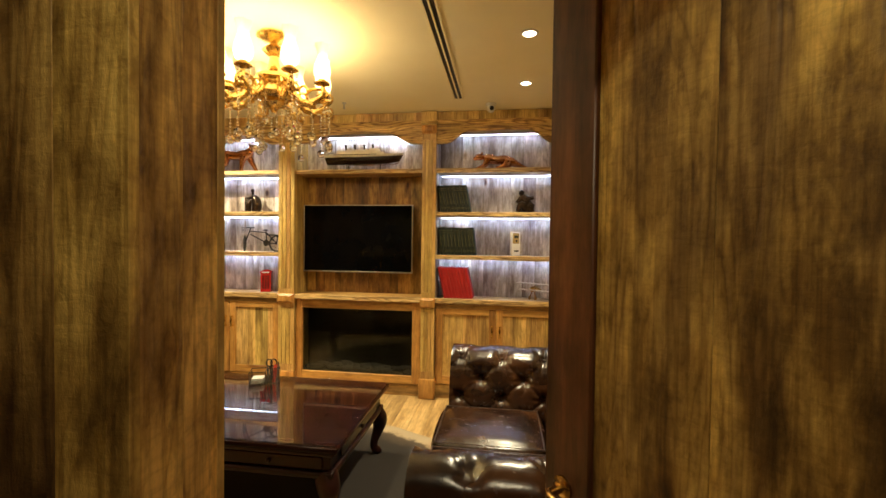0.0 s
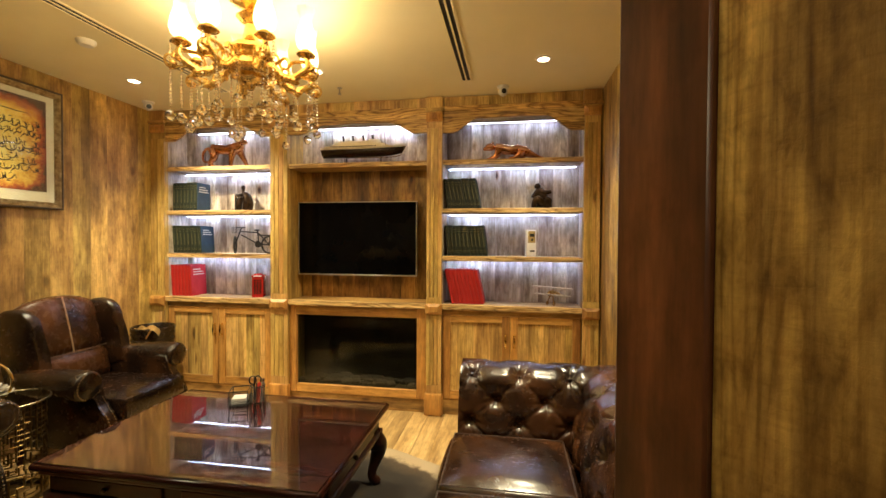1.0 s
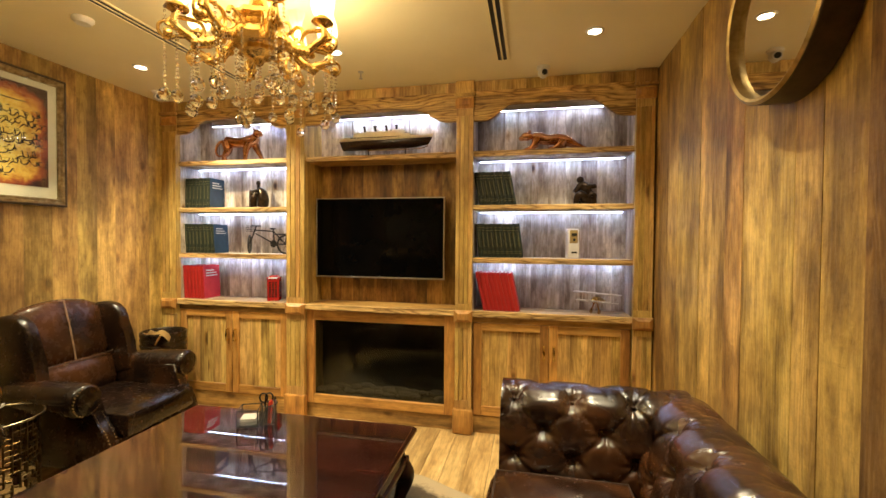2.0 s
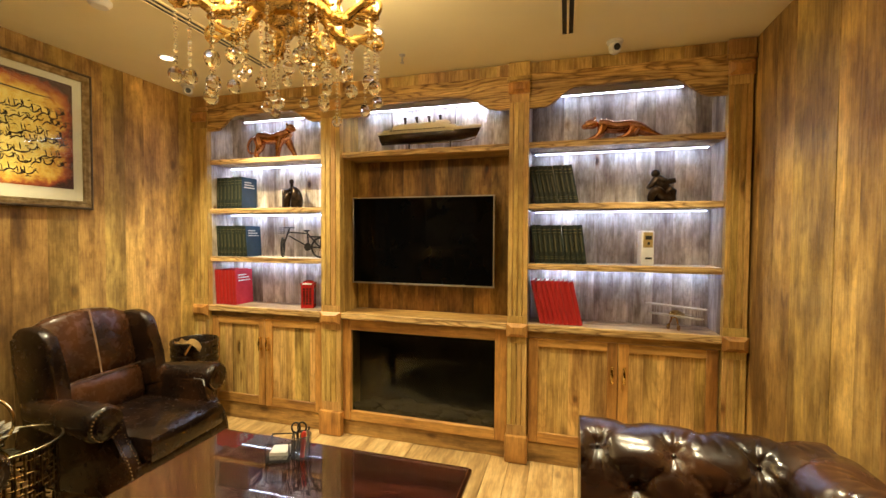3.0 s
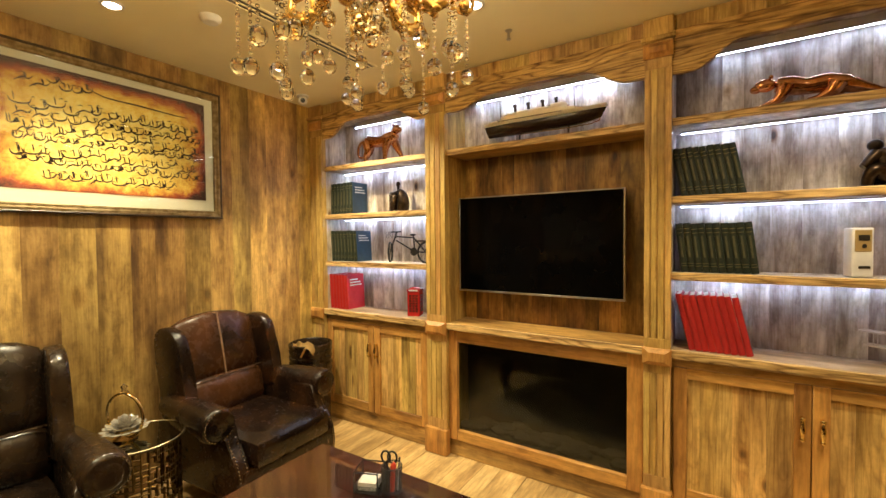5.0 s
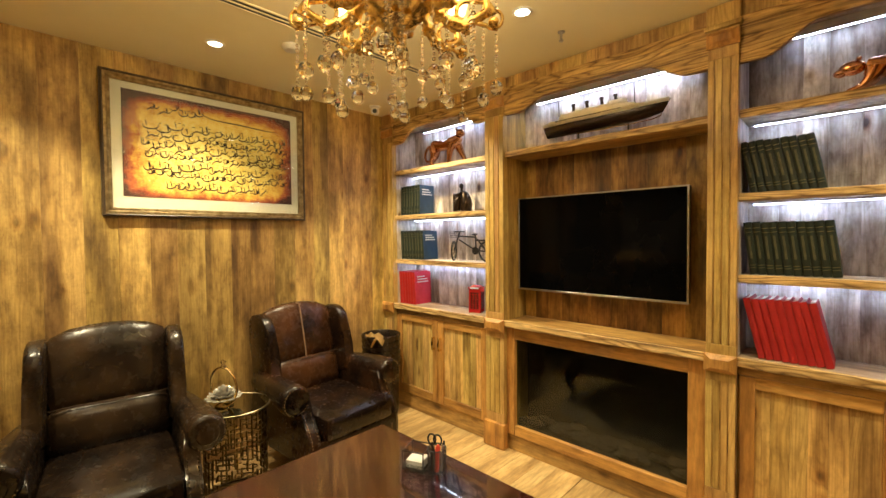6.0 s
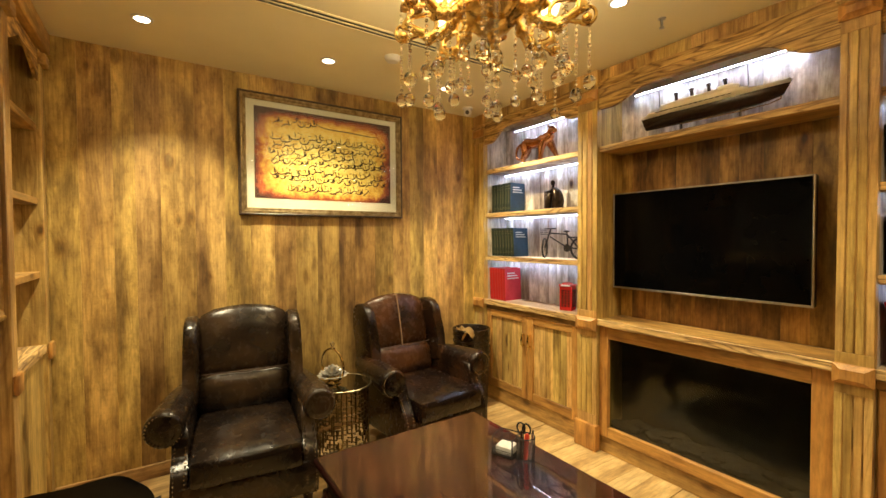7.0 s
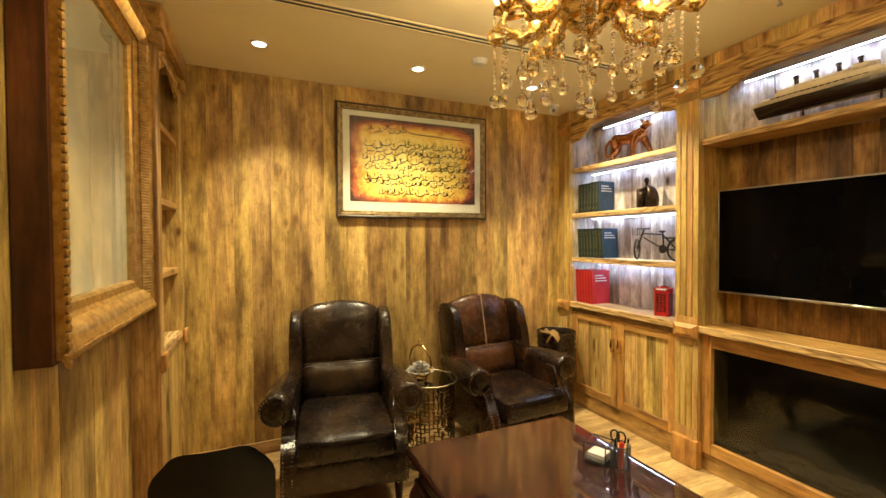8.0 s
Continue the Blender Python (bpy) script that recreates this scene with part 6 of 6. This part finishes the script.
limb(((-0.13, 0.024, 0.16), (-0.15, 0.03, 0.10), (-0.19, 0.03, 0.055), (-0.18, 0.03, 0.012), (-0.15, 0.03, 0.009)), [0.040, 0.029, 0.018, 0.014, 0.012])
limb(((0.09, -0.024, 0.165), (0.075, -0.03, 0.10), (0.070, -0.03, 0.055), (0.065, -0.03, 0.012), (0.09, -0.03, 0.009)), [0.040, 0.027, 0.019, 0.015, 0.012])
limb(((0.11, 0.024, 0.170), (0.145, 0.03, 0.10), (0.175, 0.03, 0.05), (0.195, 0.03, 0.012), (0.22, 0.03, 0.009)), [0.038, 0.026, 0.018, 0.014, 0.012])
limb(((-0.155, 0, 0.185), (-0.20, 0, 0.18), (-0.235, 0, 0.145), (-0.24, 0, 0.09), (-0.215, 0, 0.060), (-0.17, 0, 0.064)), [0.013, 0.012, 0.011, 0.010, 0.010, 0.007], 10)
tagged(part("statuette", bm, M_COPPER, smooth=60), "polished copper statuette of a standing big cat", "statuette")
bm = bmesh.new()
S = Matrix.Translation((-0.01, 3.98, 2.046))
limb(((-0.13, 0, 0.112), (-0.08, 0, 0.100), (-0.02, 0, 0.086), (0.05, 0, 0.088), (0.11, 0, 0.072), (0.17, 0, 0.044), (0.225, 0, 0.022), (0.27, 0, 0.010)), [0.034, 0.046, 0.038, 0.043, 0.040, 0.026, 0.013, 0.007], 16)
ball(bm, S @ Vector((-0.172, -0.004, 0.116)), 0.036, 16, 10, (1.25, 0.95, 0.88))
ball(bm, S @ Vector((-0.208, -0.006, 0.102)), 0.023, 12, 8, (1.1, 0.9, 0.8))
for y in (-0.028, 0.024):
    ball(bm, S @ Vector((-0.152, y, 0.146)), 0.010, 8, 6)
for y, e in ((-0.030, 0.0), (0.028, 0.03)):
    limb(((-0.10, y, 0.098), (-0.115, y, 0.055), (-0.145 - e, y, 0.024), (-0.185 - e, y, 0.012)), [0.036, 0.024, 0.015, 0.012])
    limb(((0.08, y, 0.072), (0.06 + e, y, 0.040), (0.02 + e, y, 0.018), (-0.02 + e, y, 0.012)), [0.040, 0.028, 0.016, 0.011])
tagged(part("statuette", bm, M_COPPER, smooth=60), "polished copper statuette of a crouching big cat", "statuette")
bm = bmesh.new()
S = Matrix.Translation((-2.45, 4.0, SHELVES[1] + 0.0005))
box(bm, -2.52, -2.37, 3.95, 4.05, SHELVES[1] + 0.0005, SHELVES[1] + 0.012, bevel=0.003)
box(bm, -2.505, -2.475, 3.965, 4.035, SHELVES[1] + 0.012, SHELVES[1] + 0.150, bevel=0.005)
limb(((0.045, 0.01, 0.012), (0.055, 0.01, 0.07), (0.040, 0.01, 0.13), (0.012, 0, 0.165)), [0.046, 0.048, 0.042, 0.020])
limb(((-0.02, -0.02, 0.012), (-0.012, -0.03, 0.07), (0.004, -0.02, 0.125)), [0.026, 0.030, 0.022])
limb(((-0.055, -0.01, 0.148), (-0.01, -0.03, 0.140), (0.035, -0.03, 0.150)), [0.012, 0.015, 0.016], 10)
limb(((0.012, 0, 0.16), (0.014, 0, 0.185), (0.014, 0, 0.20)), [0.010, 0.011, 0.012], 10)
ball(bm, S @ Vector((0.014, -0.002, 0.215)), 0.020, 12, 8, (0.9, 1, 1.1))
tagged(part("statuette", bm, M_BRONZE, smooth=60), "small dark bronze statuette on a flat base", "statuette")
bm = bmesh.new()
S = Matrix.Translation((0.225, 4.0, SHELVES[1] + 0.0005)) @ Matrix.Diagonal((0.84, 0.9, 0.98, 1))
box(bm, 0.158, 0.300, 3.95, 4.05, SHELVES[1] + 0.0005, SHELVES[1] + 0.010, bevel=0.003)
limb(((0.03, 0.01, 0.010), (0.035, 0.01, 0.05), (0.020, 0, 0.10), (-0.004, 0, 0.150), (-0.016, 0, 0.172)), [0.056, 0.060, 0.050, 0.040, 0.018])
ball(bm, S @ Vector((-0.026, -0.010, 0.188)), 0.028, 12, 8, (1.0, 1, 0.95))
limb(((-0.004, -0.02, 0.150), (0.035, -0.034, 0.134), (0.072, -0.036, 0.136), (0.100, -0.036, 0.140)), [0.028, 0.022, 0.018, 0.016])
limb(((-0.02, -0.02, 0.15), (-0.055, -0.034, 0.115), (-0.078, -0.04, 0.092)), [0.028, 0.021, 0.016])
limb(((0.02, -0.02, 0.045), (-0.03, -0.045, 0.075), (-0.058, -0.045, 0.045), (-0.062, -0.045, 0.010)), [0.040, 0.032, 0.024, 0.020])
limb(((0.04, -0.02, 0.045), (0.075, -0.035, 0.075), (0.080, -0.035, 0.04), (0.088, -0.035, 0.010)), [0.038, 0.030, 0.023, 0.019])
ball(bm, S @ Vector((0.01, 0.02, 0.03)), 0.05, 10, 7, (1.5, 0.8, 0.7))
tagged(part("statuette", bm, M_BRONZE, smooth=60), "small dark bronze statuette of a seated form", "statuette")

# ---------------- model bicycle ----------------
t = thing("bicycle_model", "small black wire model bicycle on a shelf", "model bicycle", pose(-2.32, 3.985, SHELVES[2] + 0.001))
M_WIRE = noisy("black_wire", (0.012, 0.011, 0.010), (0.03, 0.028, 0.026), 30.0, 0.4, metal=0.5)


def wheel(m):
    w = part("wheel", tube(bmesh.new(), [m @ Vector((0.075 * math.cos(a), 0, 0.075 * math.sin(a))) for a in [2 * math.pi * j / 28 for j in range(28)]], 0.0080, 6, True), M_WIRE, t)
    for k in range(10):
        a = 2 * math.pi * k / 10
        part("spoke", tube(bmesh.new(), [m @ Vector((0, 0, 0)), m @ Vector((0.074 * math.cos(a), 0, 0.074 * math.sin(a)))], 0.0011, 4), M_WIRE, w)


wheel(pose(0.15, 0, 0.08))
wheel(pose(-0.19, 0.0, 0.08, 0, 0, 118))
bm = bmesh.new()
for a, b in (((0.15, 0, 0.08), (0.045, 0, 0.085)), ((0.045, 0, 0.085), (0.035, 0, 0.205)), ((0.035, 0, 0.19), (-0.135, 0, 0.20)), ((-0.13, 0, 0.17), (0.045, 0, 0.085)), ((0.15, 0, 0.08), (0.038, 0, 0.19)),
             ((-0.125, 0, 0.235), (-0.19, 0, 0.08)), ((-0.14, -0.05, 0.235), (-0.12, 0.05, 0.237)), ((0.05, 0, 0.165), (0.20, 0, 0.165)), ((0.16, 0, 0.165), (0.15, 0, 0.08))):
    tube(bm, [a, b], 0.0060, 6)
part("frame", bm, M_WIRE, t)
part("saddle", ball(bmesh.new(), (0.03, 0, 0.212), 0.03, 10, 6, (1, 0.55, 0.3)), M_WIRE, t)
part("chainwheel", lathe(bmesh.new(), [(0.0001, -0.003), (0.031, -0.003), (0.031, 0.003), (0.0001, 0.003)], 18, pose(0.045, -0.01, 0.085, 90, 0, 0)), M_WIRE, t)
bm = bmesh.new()
for z in (0.19, 0.205, 0.22, 0.235):
    tube(bm, [(-0.20, -0.035, z), (-0.155, -0.035, z), (-0.155, 0.035, z), (-0.20, 0.035, z)], 0.0016, 4, True)
for x, y in ((-0.20, -0.035), (-0.155, -0.035), (-0.155, 0.035), (-0.20, 0.035), (-0.178, -0.035)):
    tube(bm, [(x, y, 0.19), (x, y, 0.235)], 0.0016, 4)
part("basket", bm, M_WIRE, t)

# ---------------- telephone box model ----------------
t = thing("telephone_box_model", "small red model of a telephone box on the counter", "ornament", pose(-2.275, 3.985, TOP + 0.001, 0, 0, 20))
B_PHONE = noisy("red_enamel", (0.34, 0.010, 0.012), (0.42, 0.016, 0.016), 14.0, 0.25)
part("body", bm_box(-0.048, 0.048, -0.048, 0.048, 0.0, 0.185, bevel=0.003), B_PHONE, t)
part("cap", bm_box(-0.052, 0.052, -0.052, 0.052, 0.183, 0.20, bevel=0.004), B_PHONE, t)
part("roof", ball(bmesh.new(), (0, 0, 0.196), 0.05, 16, 8, (0.95, 0.95, 0.42)), B_PHONE, t)
M_DARKRED = noisy("dark_windows", (0.05, 0.006, 0.006), (0.10, 0.02, 0.02), 30.0, 0.2)
for k in range(7):
    for x in (-0.024, 0.0, 0.024):
        part("pane", bm_box(x - 0.009, x + 0.009, -0.0495, -0.047, 0.03 + 0.019 * k, 0.045 + 0.019 * k), M_DARKRED, t)
        part("pane", bm_box(0.047, 0.0495, x - 0.009, x + 0.009, 0.03 + 0.019 * k, 0.045 + 0.019 * k), M_DARKRED, t)
part("sign_bar", bm_box(-0.035, 0.035, -0.0535, -0.051, 0.187, 0.197), M_PALE, t)

# ---------------- white dispenser ----------------
t = thing("air_freshener", "white plastic air freshener with a beige window on a shelf", "dispenser", pose(0.15, 3.955, SHELVES[2] + 0.001, 0, 0, 14) @ Matrix.Diagonal((0.84, 0.9, 0.97, 1)))
part("body", bm_box(-0.046, 0.046, -0.03, 0.045, 0.0, 0.222, bevel=0.008, seg=3), M_WHITE, t)
part("window", bm_box(-0.034, 0.036, -0.0325, -0.028, 0.115, 0.212, bevel=0.002), noisy("beige_panel", (0.34, 0.24, 0.10), (0.40, 0.29, 0.13), 20.0, 0.35), t, "beige front window")
part("display", bm_box(-0.02, 0.026, -0.0345, -0.031, 0.165, 0.19), M_BLACK, t)
part("button", lathe(bmesh.new(), [(0.0001, 0.0), (0.01, 0.0), (0.01, 0.004), (0.0001, 0.004)], 14, pose(0.004, -0.031, 0.14, 90, 0, 0)), M_BLACK, t)
part("label_bar", bm_box(-0.018, 0.03, -0.0322, -0.029, 0.04, 0.052), M_BLACK, t)

# ---------------- biplane model ----------------
t = thing("biplane_model", "small brass model biplane on the counter", "model plane", pose(0.33, 3.975, TOP + 0.001, 0, 0, -36) @ Matrix.Scale(1.0, 4))
M_PL = noisy("dull_brass_plane", (0.52, 0.46, 0.38), (0.72, 0.65, 0.54), 30.0, 0.3, metal=0.4)
part("fuselage", tube(bmesh.new(), [(0.0, -0.06, 0.095), (0.0, -0.045, 0.097), (0, 0.0, 0.098), (0, 0.08, 0.085), (0, 0.12, 0.078)], [0.014, 0.024, 0.026, 0.014, 0.006], 12), M_GOLD, t)
for z, w in ((0.145, 0.175), (0.085, 0.155)):
    bm = bmesh.new()
    extrude_outline(bm, [(-w, -0.03), (-w + 0.01, -0.04), (w - 0.01, -0.04), (w, -0.03), (w, 0.01), (w - 0.015, 0.018), (-w + 0.015, 0.018), (-w, 0.01)], "z", z - 0.0032, z + 0.0032)
    part("wing", bm, M_PL, t)
for x in (-0.12, 0.12):
    for y in (-0.03, 0.005):
        part("strut", tube(bmesh.new(), [(x, y, 0.086), (x, y, 0.144)], 0.002, 5), M_PL, t)
for x in (-0.03, 0.03):
    part("wheel", lathe(bmesh.new(), [(0.0001, -0.004), (0.017, -0.004), (0.019, 0), (0.017, 0.004), (0.0001, 0.004)], 14, pose(x, -0.03, 0.0185, 0, 90, 0)), M_BRASS, t)
    part("gear_leg", tube(bmesh.new(), [(x, -0.03, 0.018), (x * 0.4, -0.02, 0.08)], 0.005, 6), M_BRASS, t)
part("tailplane", bm_box(-0.05, 0.05, 0.095, 0.12, 0.078, 0.081, bevel=0.001), M_PL, t)
part("fin", extrude_outline(bmesh.new(), [(0.09, 0.08), (0.125, 0.08), (0.125, 0.115), (0.11, 0.115)], "x", -0.0015, 0.0015), M_PL, t)
part("propeller", bm_box(-0.055, 0.055, -0.068, -0.064, 0.090, 0.100, bevel=0.002), M_PL, t)
